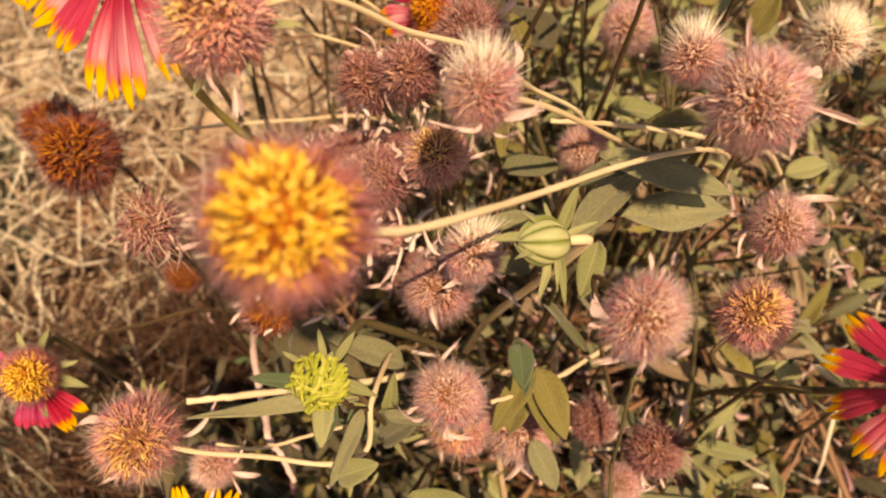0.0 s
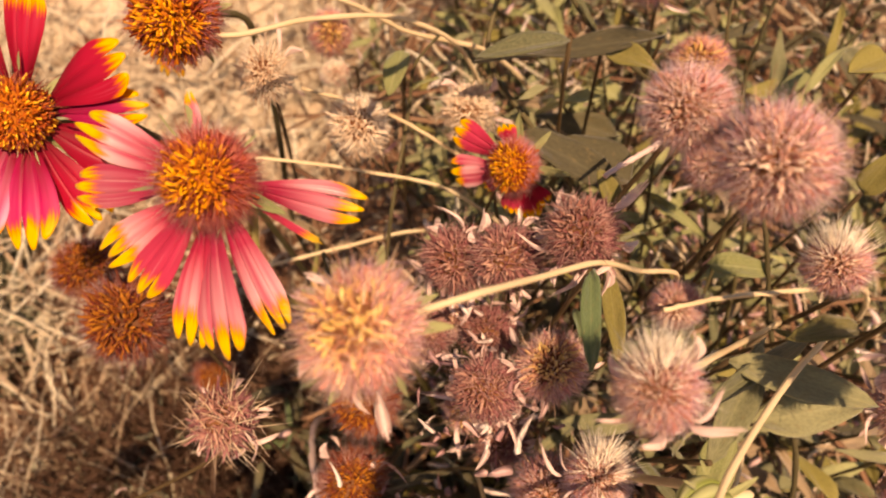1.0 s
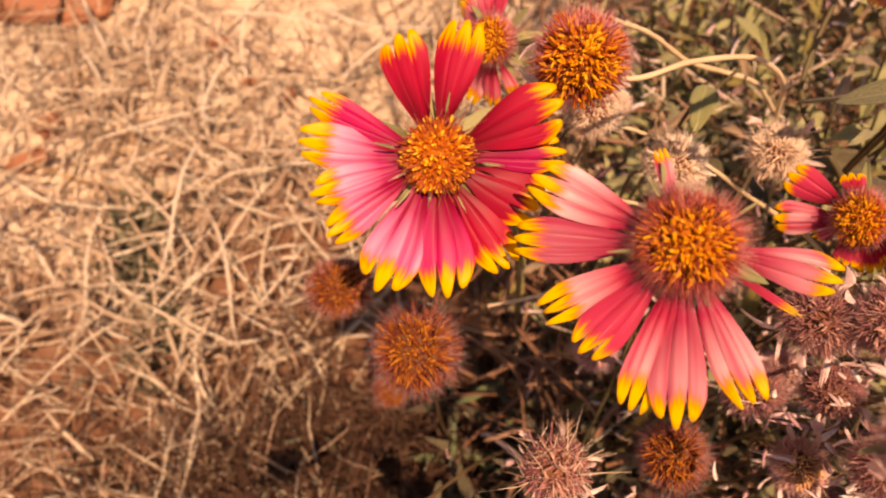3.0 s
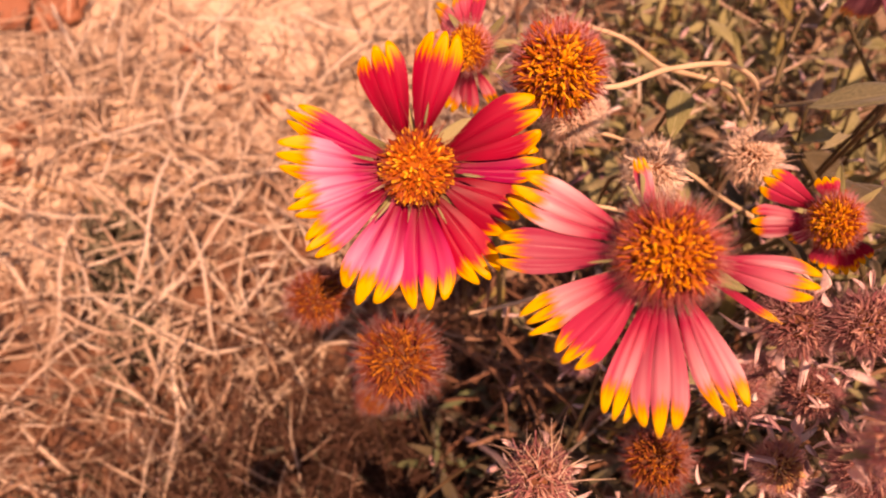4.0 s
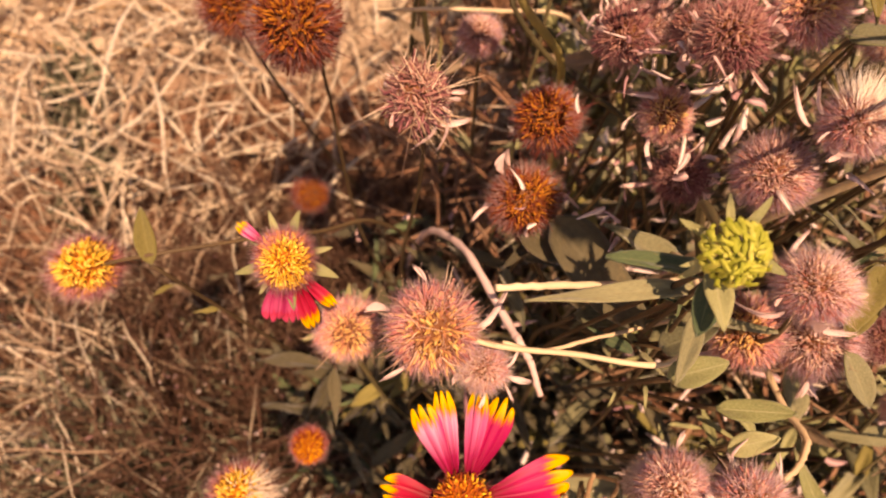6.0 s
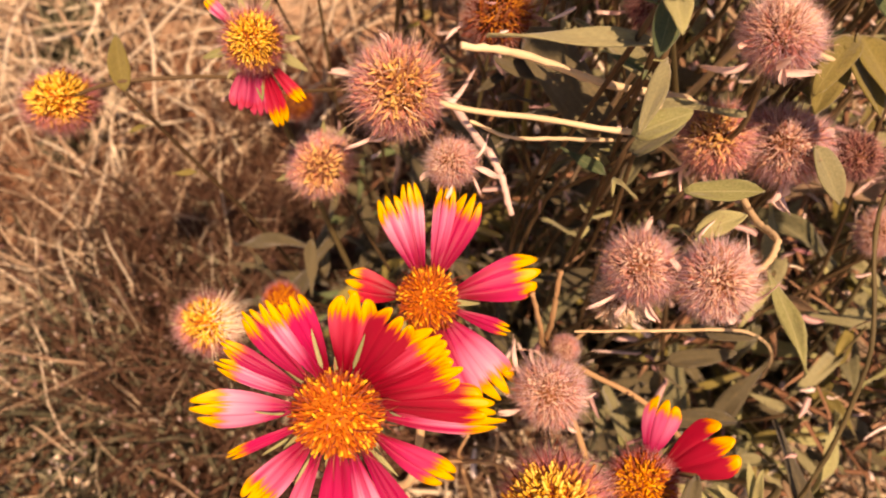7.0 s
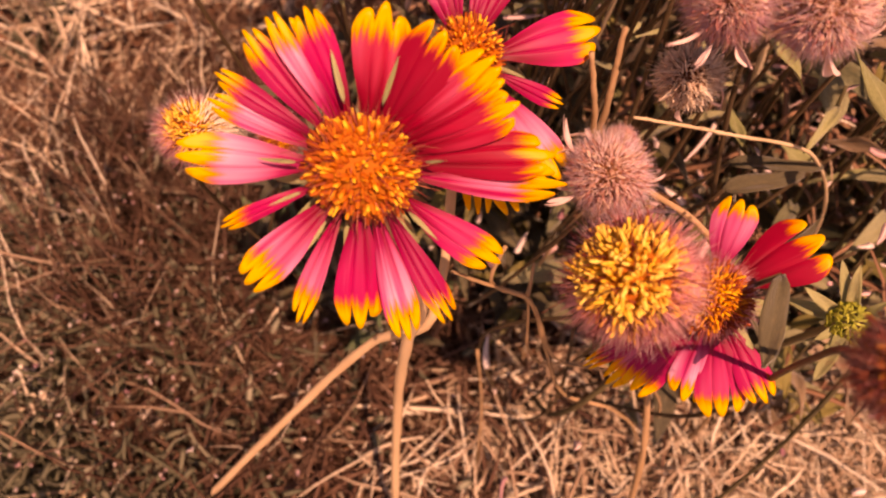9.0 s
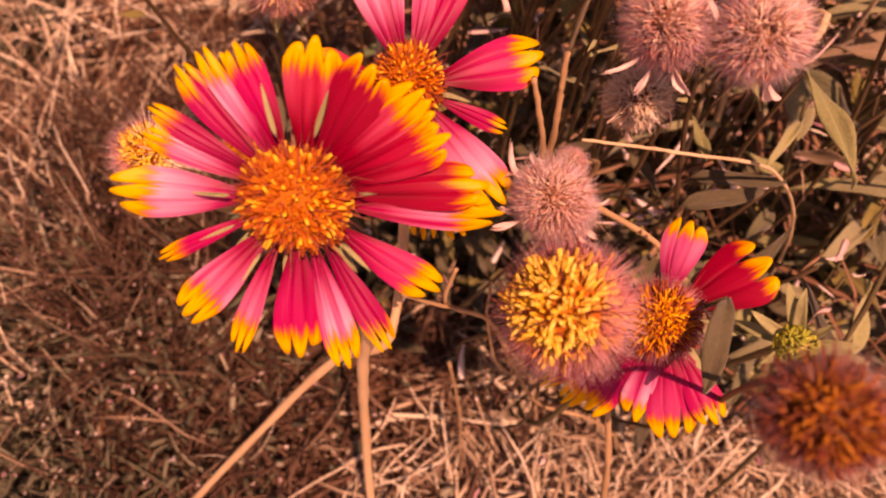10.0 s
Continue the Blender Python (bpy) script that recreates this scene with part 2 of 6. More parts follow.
BRISTLE_PINK = pieces_material("mauve_bristle", [(0.1, (0.44, 0.18, 0.15)), (0.5, (0.76, 0.42, 0.34)), (0.9, (0.93, 0.72, 0.58))], 0.5, 0.7, 0.3, side=[(0.1, (0.34, 0.11, 0.15)), (0.5, (0.62, 0.28, 0.34)), (0.9, (0.84, 0.60, 0.56))])
BRISTLE_MAUVE = pieces_material("mauve_hair", [(0.1, (0.40, 0.21, 0.20)), (0.5, (0.64, 0.42, 0.41)), (0.9, (0.86, 0.70, 0.66))], 0.5, 0.7, 0.4, side=[(0.1, (0.32, 0.13, 0.17)), (0.5, (0.55, 0.30, 0.36)), (0.9, (0.80, 0.58, 0.61))])
# darker and more purple than the pink florets
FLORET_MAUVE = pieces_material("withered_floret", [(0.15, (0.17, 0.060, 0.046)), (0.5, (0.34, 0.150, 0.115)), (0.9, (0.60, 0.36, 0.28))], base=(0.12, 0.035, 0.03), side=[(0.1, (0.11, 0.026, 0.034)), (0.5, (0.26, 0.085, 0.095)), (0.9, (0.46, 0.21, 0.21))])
# brown orange heads; their tones are lowered further for shade
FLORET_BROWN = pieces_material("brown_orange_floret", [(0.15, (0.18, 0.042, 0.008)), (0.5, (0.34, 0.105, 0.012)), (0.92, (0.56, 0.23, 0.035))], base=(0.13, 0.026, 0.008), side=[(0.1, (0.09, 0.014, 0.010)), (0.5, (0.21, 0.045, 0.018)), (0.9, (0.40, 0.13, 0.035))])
BRISTLE_DARK_MAUVE = pieces_material("withered_bristle", [(0.1, (0.17, 0.050, 0.046)), (0.5, (0.34, 0.145, 0.13)), (0.9, (0.60, 0.35, 0.30))], 0.5, 0.7, 0.3)
PAPPUS = pieces_material("white_pappus", [(0.1, (0.62, 0.46, 0.33)), (0.5, (0.86, 0.74, 0.58)), (0.9, (0.95, 0.90, 0.80))], 0.5, 0.7, 0.5)
BRISTLE_PALE = pieces_material("pale_bristle", [(0.1, (0.38, 0.22, 0.13)), (0.5, (0.74, 0.55, 0.38)), (0.9, (0.92, 0.82, 0.66))], 0.5, 0.7, 0.3)
CORE_ORANGE = pieces_material("orange_core", [(0.2, (0.30, 0.070, 0.010)), (0.8, (0.48, 0.15, 0.018))], 0.9)
CORE = pieces_material("head_core", [(0.2, (0.10, 0.035, 0.018)), (0.8, (0.24, 0.10, 0.045))], 0.9)
LEAF = leaf_material("grey_green_leaf", (0.085, 0.092, 0.042), (0.37, 0.36, 0.19), (0.42, 0.40, 0.22))
# dark leaf green; shade is mixed into it for leaves deep in the bed
LEAF_DARK_SHADE = leaf_material("dark_green_leaf", (0.056, 0.048, 0.024), (0.155, 0.135, 0.068), (0.20, 0.18, 0.10))
LEAF_OLIVE = leaf_material("olive_leaf", (0.13, 0.11, 0.025), (0.36, 0.31, 0.085), (0.36, 0.32, 0.14))
LEAF_FRESH = leaf_material("fresh_green_leaf", (0.045, 0.085, 0.035), (0.15, 0.22, 0.09), (0.30, 0.36, 0.18))
LEAF_DRY = leaf_material("dry_leaf", (0.24, 0.16, 0.09), (0.50, 0.37, 0.24), (0.62, 0.50, 0.36))
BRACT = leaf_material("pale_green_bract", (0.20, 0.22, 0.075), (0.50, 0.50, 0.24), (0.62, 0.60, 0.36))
def striped_material():
    """White-green bracts with deeper green bands along them."""
    s = Shader("striped_bract", 0.5, 0.35)
    across, along = s.uv()
    band = s.math('MULTIPLY_ADD', s.math('ABSOLUTE', s.math('SUBTRACT', across, 0.5)), 4.5, -0.7, clamp=True)
    col = s.mix(band, (0.62, 0.64, 0.34), (0.24, 0.29, 0.07))
    col = s.mix(s.math('MULTIPLY', s.noise(6.0, 3.0, 'UV', (3.0, 1.0, 1.0)), 0.4), col, (0.30, 0.34, 0.10))
    s.colour(col)
    s.thin(col, 0.25)
    return s.mat


BRACT_STRIPED = striped_material()
STEM = stem_material("straw_green_stem", (0.050, 0.042, 0.020), (0.15, 0.12, 0.055))
# stem brown darkened for the shade inside the bed
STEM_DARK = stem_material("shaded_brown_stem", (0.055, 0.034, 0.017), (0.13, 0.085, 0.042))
STEM_OLIVE = stem_material("olive_stem", (0.20, 0.17, 0.05), (0.42, 0.35, 0.13))
STEM_PALE = stem_material("pale_dry_stem", (0.52, 0.38, 0.22), (0.80, 0.66, 0.44))
STEM_BROWN = stem_material("brown_stem", (0.30, 0.18, 0.09), (0.55, 0.36, 0.20))
STEM_TAN = stem_material("tan_dry_stem", (0.44, 0.29, 0.16), (0.70, 0.51, 0.31))
PETAL_DRY = straw_material("dry_petal_curl", [(0.1, (0.30, 0.11, 0.14)), (0.4, (0.64, 0.40, 0.38)), (0.8, (0.93, 0.80, 0.72))])
STRAW = straw_material("dry_straw", [(0.0, (0.22, 0.12, 0.07)), (0.3, (0.52, 0.36, 0.24)), (0.6, (0.80, 0.66, 0.47)), (1.0, (0.96, 0.90, 0.73))])
# dark straw brown, with the shade of gaps in its colour
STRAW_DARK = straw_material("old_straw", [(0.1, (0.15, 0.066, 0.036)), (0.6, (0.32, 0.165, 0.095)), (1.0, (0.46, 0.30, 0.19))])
# weed brown, darkened so the strands stand in for shaded ground
DEAD_WEED_SHADE = straw_material("dead_weed", [(0.1, (0.080, 0.036, 0.023)), (0.6, (0.175, 0.090, 0.058)), (1.0, (0.34, 0.22, 0.15))])
WEED = straw_material("weed_green", [(0.1, (0.075, 0.075, 0.045)), (0.6, (0.18, 0.175, 0.11)), (0.95, (0.42, 0.40, 0.29))])
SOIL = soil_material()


# ---- helpers for meshes ----
def mesh_object(name, mesh, parent, label=""):
    ob = new(name, mesh)
    ob.parent = parent
    if label:
        ob["label"] = label
    return ob


def mesh_of(name, verts, faces, material, uvs=None, smooth=True):
    me = bpy.data.meshes.new(name)
    me.from_pydata([tuple(v) for v in verts], [], faces)
    if uvs is not None:
        layer = me.uv_layers.new(name="UVMap")
        index = np.empty(len(me.loops), dtype=np.int32)
        me.loops.foreach_get("vertex_index", index)
        layer.data.foreach_set("uv", np.asarray(uvs, dtype=np.float32)[index].ravel())
    if smooth:
        me.polygons.foreach_set("use_smooth", np.ones(len(me.polygons), dtype=bool))
    me.materials.append(material)
    me.update()
    return me


def frame_of(way):
    """Two directions square to way."""
    way = way / np.linalg.norm(way)
    side = np.cross(way, (0.0, 0.0, 1.0) if abs(way[2]) < 0.9 else (1.0, 0.0, 0.0))
    side /= np.linalg.norm(side)
    return way, side, np.cross(way, side)


def spline(points, steps):
    """A smooth line (Catmull-Rom, by chord length) through the points."""
    p = [np.array(q, float) for q in points]
    p = [2 * p[0] - p[1]] + p + [2 * p[-1] - p[-2]]
    line = []
    for a, b, c, d in zip(p, p[1:], p[2:], p[3:]):
        ab, bc, cd = (max(1e-6, float(np.linalg.norm(v - u))) for u, v in ((a, b), (b, c), (c, d)))
        m, n = (c - a) / (ab + bc) * bc, (d - b) / (bc + cd) * bc
        for k in range(steps):
            t = k / steps
            line.append((2 * t ** 3 - 3 * t * t + 1) * b + (t ** 3 - 2 * t * t + t) * m + (3 * t * t - 2 * t ** 3) * c + (t ** 3 - t * t) * n)
    line.append(p[-2])
    return line


def tube(line, radii, sides=7, rng=None):
    """A round stalk along a line: vertices and faces."""
    verts, faces = [], []
    for i, (p, r) in enumerate(zip(line, radii)):
        way = line[min(i + 1, len(line) - 1)] - line[max(i - 1, 0)]
        _, s, u = frame_of(way)
        for k in range(sides):
            a = 2 * math.pi * k / sides
            wob = 1.0 if rng is None else 1 + rng.uniform(-0.08, 0.08)
            verts.append(p + (s * math.cos(a) + u * math.sin(a)) * r * wob)
    for i in range(len(line) - 1):
        for k in range(sides):
            k2 = (k + 1) % sides
            faces.append((i * sides + k, i * sides + k2, (i + 1) * sides + k2, (i + 1) * sides + k))
    faces.append(tuple(range(sides))[::-1])
    faces.append(tuple((len(line) - 1) * sides + k for k in range(sides)))
    return verts, faces


def stalk(name, points, r0, r1, material, parent, label="", seed=0, steps=7):
    line = spline(points, steps)
    n = len(line)
    rng = random.Random(seed)
    radii = [(r0 + (r1 - r0) * i / (n - 1)) * (1 + 0.06 * math.sin(i * 1.7 + seed)) for i in range(n)]
    verts, faces = tube(line, radii, 7, rng)
    return mesh_object(name, mesh_of(name, verts, faces, material), parent, label)


def sliver(verts, faces, base, way, length, width, bend, sides=3, tip=0.15, belly=1.0):
    """One bristle or floret: a tapered, bent spike, added to the lists."""
    way, s, u = frame_of(way)
    first = len(verts)
    rings = ((0.0, 1.0), (0.55, belly), (1.0, tip))
    for t, w in rings:
        c = base + way * length * t + bend * length * t * t
        for k in range(sides):
            a = 2 * math.pi * k / sides
            verts.append(c + (s * math.cos(a) + u * math.sin(a)) * width * w)
    for i in range(2):
        for k in range(sides):
            k2 = (k + 1) % sides
            faces.append((first + i * sides + k, first + i * sides + k2, first + (i + 1) * sides + k2, first + (i + 1) * sides + k))
    faces.append(tuple(first + 2 * sides + k for k in range(sides)))


def hair(verts, faces, base, way, length, width):
    """One straight hair that ends in a point, added to the lists."""
    way, s, u = frame_of(way)
    first = len(verts)
    verts += [base + s * width, base + (u * 0.87 - s * 0.5) * width, base - (u * 0.87 + s * 0.5) * width, base + way * length]
    faces += [(first + a, first + b, first + 3) for a, b in ((0, 1), (1, 2), (2, 0))]


def ball_points(n, low, rng, jitter=0.25, high=1.0):
    """Points spread over a ball from height high down to height low."""
    out = []
    for i in range(n):
        z = high - (high - low) * (i + 0.5) / n
        a = i * 2.399963 + rng.uniform(-jitter, jitter) * 0.4
        z = max(-1.0, min(1.0, z + rng.uniform(-jitter, jitter) / math.sqrt(n)))
        r = math.sqrt(1 - z * z)
        out.append(np.array((r * math.cos(a), r * math.sin(a), z)))
    return out


HEAD_MESHES = {}
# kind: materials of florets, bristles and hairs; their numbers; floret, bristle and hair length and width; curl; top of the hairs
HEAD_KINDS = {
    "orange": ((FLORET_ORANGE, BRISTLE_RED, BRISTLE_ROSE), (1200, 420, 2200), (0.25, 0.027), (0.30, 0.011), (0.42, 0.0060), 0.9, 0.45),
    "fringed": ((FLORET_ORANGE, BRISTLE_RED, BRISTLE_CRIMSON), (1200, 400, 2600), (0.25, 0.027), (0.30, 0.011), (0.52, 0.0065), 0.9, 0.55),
    "brown": ((FLORET_BROWN, BRISTLE_RED, BRISTLE_DARK_MAUVE), (900, 320, 2000), (0.25, 0.030), (0.32, 0.011), (0.42, 0.0060), 1.0, 0.6),
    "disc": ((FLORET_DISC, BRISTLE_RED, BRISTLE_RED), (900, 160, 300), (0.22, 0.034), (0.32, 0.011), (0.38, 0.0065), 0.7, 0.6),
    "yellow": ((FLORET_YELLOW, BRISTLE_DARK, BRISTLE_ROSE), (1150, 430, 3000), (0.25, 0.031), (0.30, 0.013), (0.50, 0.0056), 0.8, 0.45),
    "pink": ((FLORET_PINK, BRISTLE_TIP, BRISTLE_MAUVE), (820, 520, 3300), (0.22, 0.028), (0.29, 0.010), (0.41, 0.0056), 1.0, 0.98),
    "mauve": ((FLORET_MAUVE, BRISTLE_DARK_MAUVE, BRISTLE_DARK_MAUVE), (640, 480, 1800), (0.24, 0.034), (0.32, 0.012), (0.38, 0.0056), 1.3, 0.9),
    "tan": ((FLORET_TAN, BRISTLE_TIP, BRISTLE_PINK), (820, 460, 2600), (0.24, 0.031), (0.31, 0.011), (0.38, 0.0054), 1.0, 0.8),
    "frayed": ((FLORET_MAUVE, BRISTLE_PALE, BRISTLE_DARK_MAUVE), (660, 190, 1500), (0.24, 0.036), (0.40, 0.021), (0.36, 0.0056), 2.3, 0.95),
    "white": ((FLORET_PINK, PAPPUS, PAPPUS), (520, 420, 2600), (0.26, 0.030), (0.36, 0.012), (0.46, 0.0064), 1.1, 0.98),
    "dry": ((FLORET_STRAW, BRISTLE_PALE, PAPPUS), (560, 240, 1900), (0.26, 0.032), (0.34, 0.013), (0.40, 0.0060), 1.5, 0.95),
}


def head_meshes(kind, variant):
    """The core, florets, bristles and hairs of a round head of radius 1, made once for each kind and variant."""
    key = (kind, variant)
    if key in HEAD_MESHES:
        return HEAD_MESHES[key]
    (mat_f, mat_b, mat_h), (n_f, n_b, n_h), (len_f, wid_f), (len_b, wid_b), (len_h, wid_h), curl, top = HEAD_KINDS[kind]
    rng = random.Random(hash_seed(kind) + variant * 77)

    def wild():
        return np.array((rng.gauss(0, 1), rng.gauss(0, 1), rng.gauss(0, 1)))
    bm = bmesh.new()
    bmesh.ops.create_icosphere(bm, subdivisions=3, radius=0.60)
    for v in bm.verts:
        v.co *= 1 + 0.07 * noise.noise(v.co * 3 + Vector((variant, 0, 0)))
    core = bpy.data.meshes.new("core")
    bm.to_mesh(core)
    bm.free()
    core.materials.append(CORE_ORANGE if kind in ("yellow", "orange", "fringed", "disc") else CORE)
    lump = Vector((variant * 3.1, 1.7, 0.4))
    verts, faces = [], []
    for p in ball_points(n_f, -0.9, rng, 0.9):
        way = p + 0.25 * wild() * curl
        out = 0.53 + 0.07 * noise.noise(Vector(p) * 2.2 + lump)
        blunt = 0.75 if kind in ("yellow", "orange", "fringed") else 0.55
        sliver(verts, faces, p * out, way, len_f * rng.uniform(0.75, 1.15), wid_f * rng.uniform(0.65, 1.25), 0.25 * wild() * curl, 4, blunt, 1.15)
    florets = mesh_of("floret_mass", verts, faces, mat_f)
    verts, faces = [], []
    for p in ball_points(n_b, -0.93, rng, 1.2):
        way = p + 0.30 * wild() * curl
        sliver(verts, faces, p * rng.uniform(0.55, 0.72), way, len_b * rng.uniform(0.5, 1.2), wid_b * rng.uniform(0.7, 1.3), 0.50 * curl * wild(), 3, 0.25, 0.8)
    bristles = mesh_of("bristle_fringe", verts, faces, mat_b)
    verts, faces = [], []
    for p in ball_points(n_h, -0.96, rng, 1.5, top):
        way = p + 0.20 * wild() * curl
        hair(verts, faces, p * rng.uniform(0.55, 0.70), way, len_h * rng.uniform(0.45, 1.15), wid_h)
    hairs = mesh_of("hair_fringe", verts, faces, mat_h)
    HEAD_MESHES[key] = core, florets, bristles, hairs
    return HEAD_MESHES[key]


def hash_seed(text):
    return sum((i + 1) * ord(c) for i, c in enumerate(text))


def leaf_mesh(length, width, fold, droop, twist, seed, material, wave=0.05, tip=1.0):
    """A lance-shaped leaf that starts at the origin and runs along +x, with a fold at its rib; 0.4 mm thick."""
    rng = random.Random(seed)
    nu, nv = 11, 7
    ph, amp = rng.uniform(0, 6.28), wave * rng.uniform(0.5, 1.5)
    top, uvs = [], []
    for i in range(nu):
        t = i / (nu - 1)
        w = width * (0.10 + 0.90 * math.sin(math.pi * min(1, t ** 0.75)) ** 0.8) * (1 if t < 0.98 else 0.12 * tip)
        x = length * (t - 0.10 * droop * t * t)
        for j in range(nv):
            v = j / (nv - 1) * 2 - 1
            y = v * w * 0.5
            z = fold * abs(v) * w * 0.5 - droop * length * t * t * 0.45 + amp * length * math.sin(7 * t + ph + v) * abs(v) * 0.6
            a = twist * t
            top.append(np.array((x, y * math.cos(a) - z * math.sin(a) * 0.2, z + y * math.sin(a))))
            uvs.append((j / (nv - 1), t))
    return sheet_mesh("leaf", top, uvs, nu, nv, 0.0004, material)


def sheet_mesh(name, top, uvs, nu, nv, thick, material):
    """A grid of points with a back side and a rim."""
    grid = np.array(top).reshape(nu, nv, 3)
    du, dv = np.gradient(grid, axis=0), np.gradient(grid, axis=1)
    nor = np.cross(du, dv).reshape(-1, 3)
    nor /= np.maximum(np.linalg.norm(nor, axis=1, keepdims=True), 1e-12)
    flat = grid.reshape(-1, 3)
    verts = np.concatenate([flat, flat - nor * thick])
    n, faces = nu * nv, []
    for i in range(nu - 1):
        for j in range(nv - 1):
            a = i * nv + j
            faces.append((a, a + nv, a + nv + 1, a + 1))
            faces.append((n + a, n + a + 1, n + a + nv + 1, n + a + nv))
    rim = [j for j in range(nv)] + [i * nv + nv - 1 for i in range(1, nu)] + [(nu - 1) * nv + j for j in range(nv - 2, -1, -1)] + [i * nv for i in range(nu - 2, 0, -1)]
    for a, b in zip(rim, rim[1:] + rim[:1]):
        faces.append((a, b, n + b, n + a))
    return mesh_of(name, verts, faces, material, list(uvs) + list(uvs))


def petal_mesh(seed, material, wide=0.5, bend=0.15, cup=0.12, lobes=1.0, curl=0.0):
    """One ray petal of length 1 along +x, with three lobes at its tip and two long grooves."""
    rng = random.Random(seed)
    steps = [math.sin(math.pi / 2 * s / 5) * 0.985 for s in range(-5, 6)]
    nu, nv = 15, 33
    notch = rng.uniform(0.25, 0.40) * lobes
    skew, ph = rng.uniform(-0.06, 0.06), rng.uniform(0, 6.28)
    lobe = [rng.uniform(-0.07, 0.03), rng.uniform(-0.02, 0.03), rng.uniform(-0.07, 0.03)]
    slit = [0.0, rng.uniform(0.6, 1.15), rng.uniform(0.6, 1.15), 0.0]
    lift = [rng.uniform(-0.05, 0.05) for _ in range(3)]
    top, uvs = [], []
    for i in range(nu):
        t = (i / (nu - 1)) ** 0.85
        for k in range(3):
            for q in steps:
                v = (k - 1 + q / 2) * 0.6667
                deep = slit[k + (1 if q > 0 else 0)] or 0.8
                end = 1 - notch * deep * (0.12 * q * q + 0.88 * (1 - (1 - abs(q) ** 2.6) ** 0.62)) - 0.05 * v * v + lobe[k] * (1 - q * q)
                x = t * end
                w = wide * (0.17 + 0.83 * math.sin(min(1.0, x / 0.80) * math.pi / 2) ** 1.2) * (1 - 0.20 * max(0.0, x - 0.78) / 0.22)
                y = 0.5 * w * v + skew * x * x
                groove = -0.013 * math.exp(-((abs(v) - 0.3333) / 0.06) ** 2) * min(1.0, x * 2.5)
                z = groove + cup * (v * v - 0.3) * w * 0.6 - bend * x * x + 0.03 * math.sin(4 * x + ph) * v + (curl + lift[k] * 6) * max(0.0, x - 0.62) ** 2
                top.append(np.array((x, y, z)))
                uvs.append((v * 0.5 + 0.5, x))
    return sheet_mesh("petal", top, uvs, nu, nv, 0.005, material)


def facing(way, turn=0.0):
    """The turn that points +z along way."""
    return Vector(way).to_track_quat('Z', 'Y').to_matrix().to_4x4() @ Matrix.Rotation(radians(turn), 4, 'Z')


def root(name, foot, label, category, group=""):
    ob = new(name)
    ob.location = foot
    ob.empty_display_size = 0.01
    return tagged(ob, label, category, group)


def stem_points(head, foot, way, bow, seed):
    """A stalk from the foot to the back of a head that faces along way."""
    rng = random.Random(seed)
    head, foot = np.array(head, float), np.array(foot, float)
    way = np.array(way, float) / np.linalg.norm(way)
    back = head - way * 0.035
    low = foot + (back - foot) * 0.5 + np.array((rng.uniform(-bow, bow), rng.uniform(-bow, bow), 0))
    return [foot - foot, low - foot, back - foot, head - way * 0.004 - foot]


def add_head(kind, centre, r, way, parent, foot, seed, squash=1.0, stalk_mat=None):
    turn = facing(way, seed * 47 % 360)
    lean = 0.94 + 0.12 * ((seed * 29) % 11) / 11
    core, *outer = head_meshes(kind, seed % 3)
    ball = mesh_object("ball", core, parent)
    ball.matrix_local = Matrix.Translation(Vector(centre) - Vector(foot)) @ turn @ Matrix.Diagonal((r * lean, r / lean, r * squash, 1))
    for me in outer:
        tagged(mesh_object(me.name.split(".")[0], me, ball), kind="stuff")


BRACT_MESHES = [leaf_mesh(1.0, 0.22 + 0.02 * i, 0.35, 0.25 + 0.25 * i, 0.5 - 0.4 * i, 900 + i, BRACT, 0.06) for i in range(4)]
CURL_MESHES = [petal_mesh(950 + i, PETAL_DRY, 0.26 + 0.04 * i, -1.3 + 0.85 * i, 2.2 - 1.1 * (i % 2), 1.6, 3.2 - 2.0 * i) for i in range(4)]


def bracts(centre, r, way, parent, foot, n, size, seed, lift=-0.45, open_=0.3):
    """The green collar behind a head."""
    rng = random.Random(seed + 5)
    turn = facing(way)
    for k in range(n):
        a = 360 * k / n + rng.uniform(-14, 14)
        ob = mesh_object("bract", rng.choice(BRACT_MESHES), parent)
        s = size * rng.uniform(0.75, 1.2)
        ob.matrix_local = Matrix.Translation(Vector(centre) - Vector(foot)) @ turn @ Matrix.Rotation(radians(a), 4, 'Z') @ Matrix.Translation((r * 0.35, 0, r * lift)) @ Matrix.Rotation(radians(-60 * open_ + rng.uniform(-18, 18)), 4, 'Y') @ Matrix.Diagonal((s, s, s, 1))


def dry_curls(centre, r, way, parent, foot, n, seed):
    """Shrivelled ray petals that still hang on an old head."""
    rng = random.Random(seed + 9)
    turn = facing(way)
    for k in range(n):
        a = rng.uniform(0, 360)
        ob = mesh_object("dry_petal", rng.choice(CURL_MESHES), parent)
        s = r * rng.uniform(0.28, 0.6)
        ob.matrix_local = Matrix.Translation(Vector(centre) - Vector(foot)) @ turn @ Matrix.Rotation(radians(a), 4, 'Z') @ Matrix.Translation((r * 0.75, 0, r * rng.uniform(-0.6, 0.2))) @ Matrix.Rotation(radians(rng.uniform(-50, 70)), 4, 'Y') @ Matrix.Rotation(radians(rng.uniform(0, 360)), 4, 'X') @ Matrix.Diagonal((s, s, s, 1))


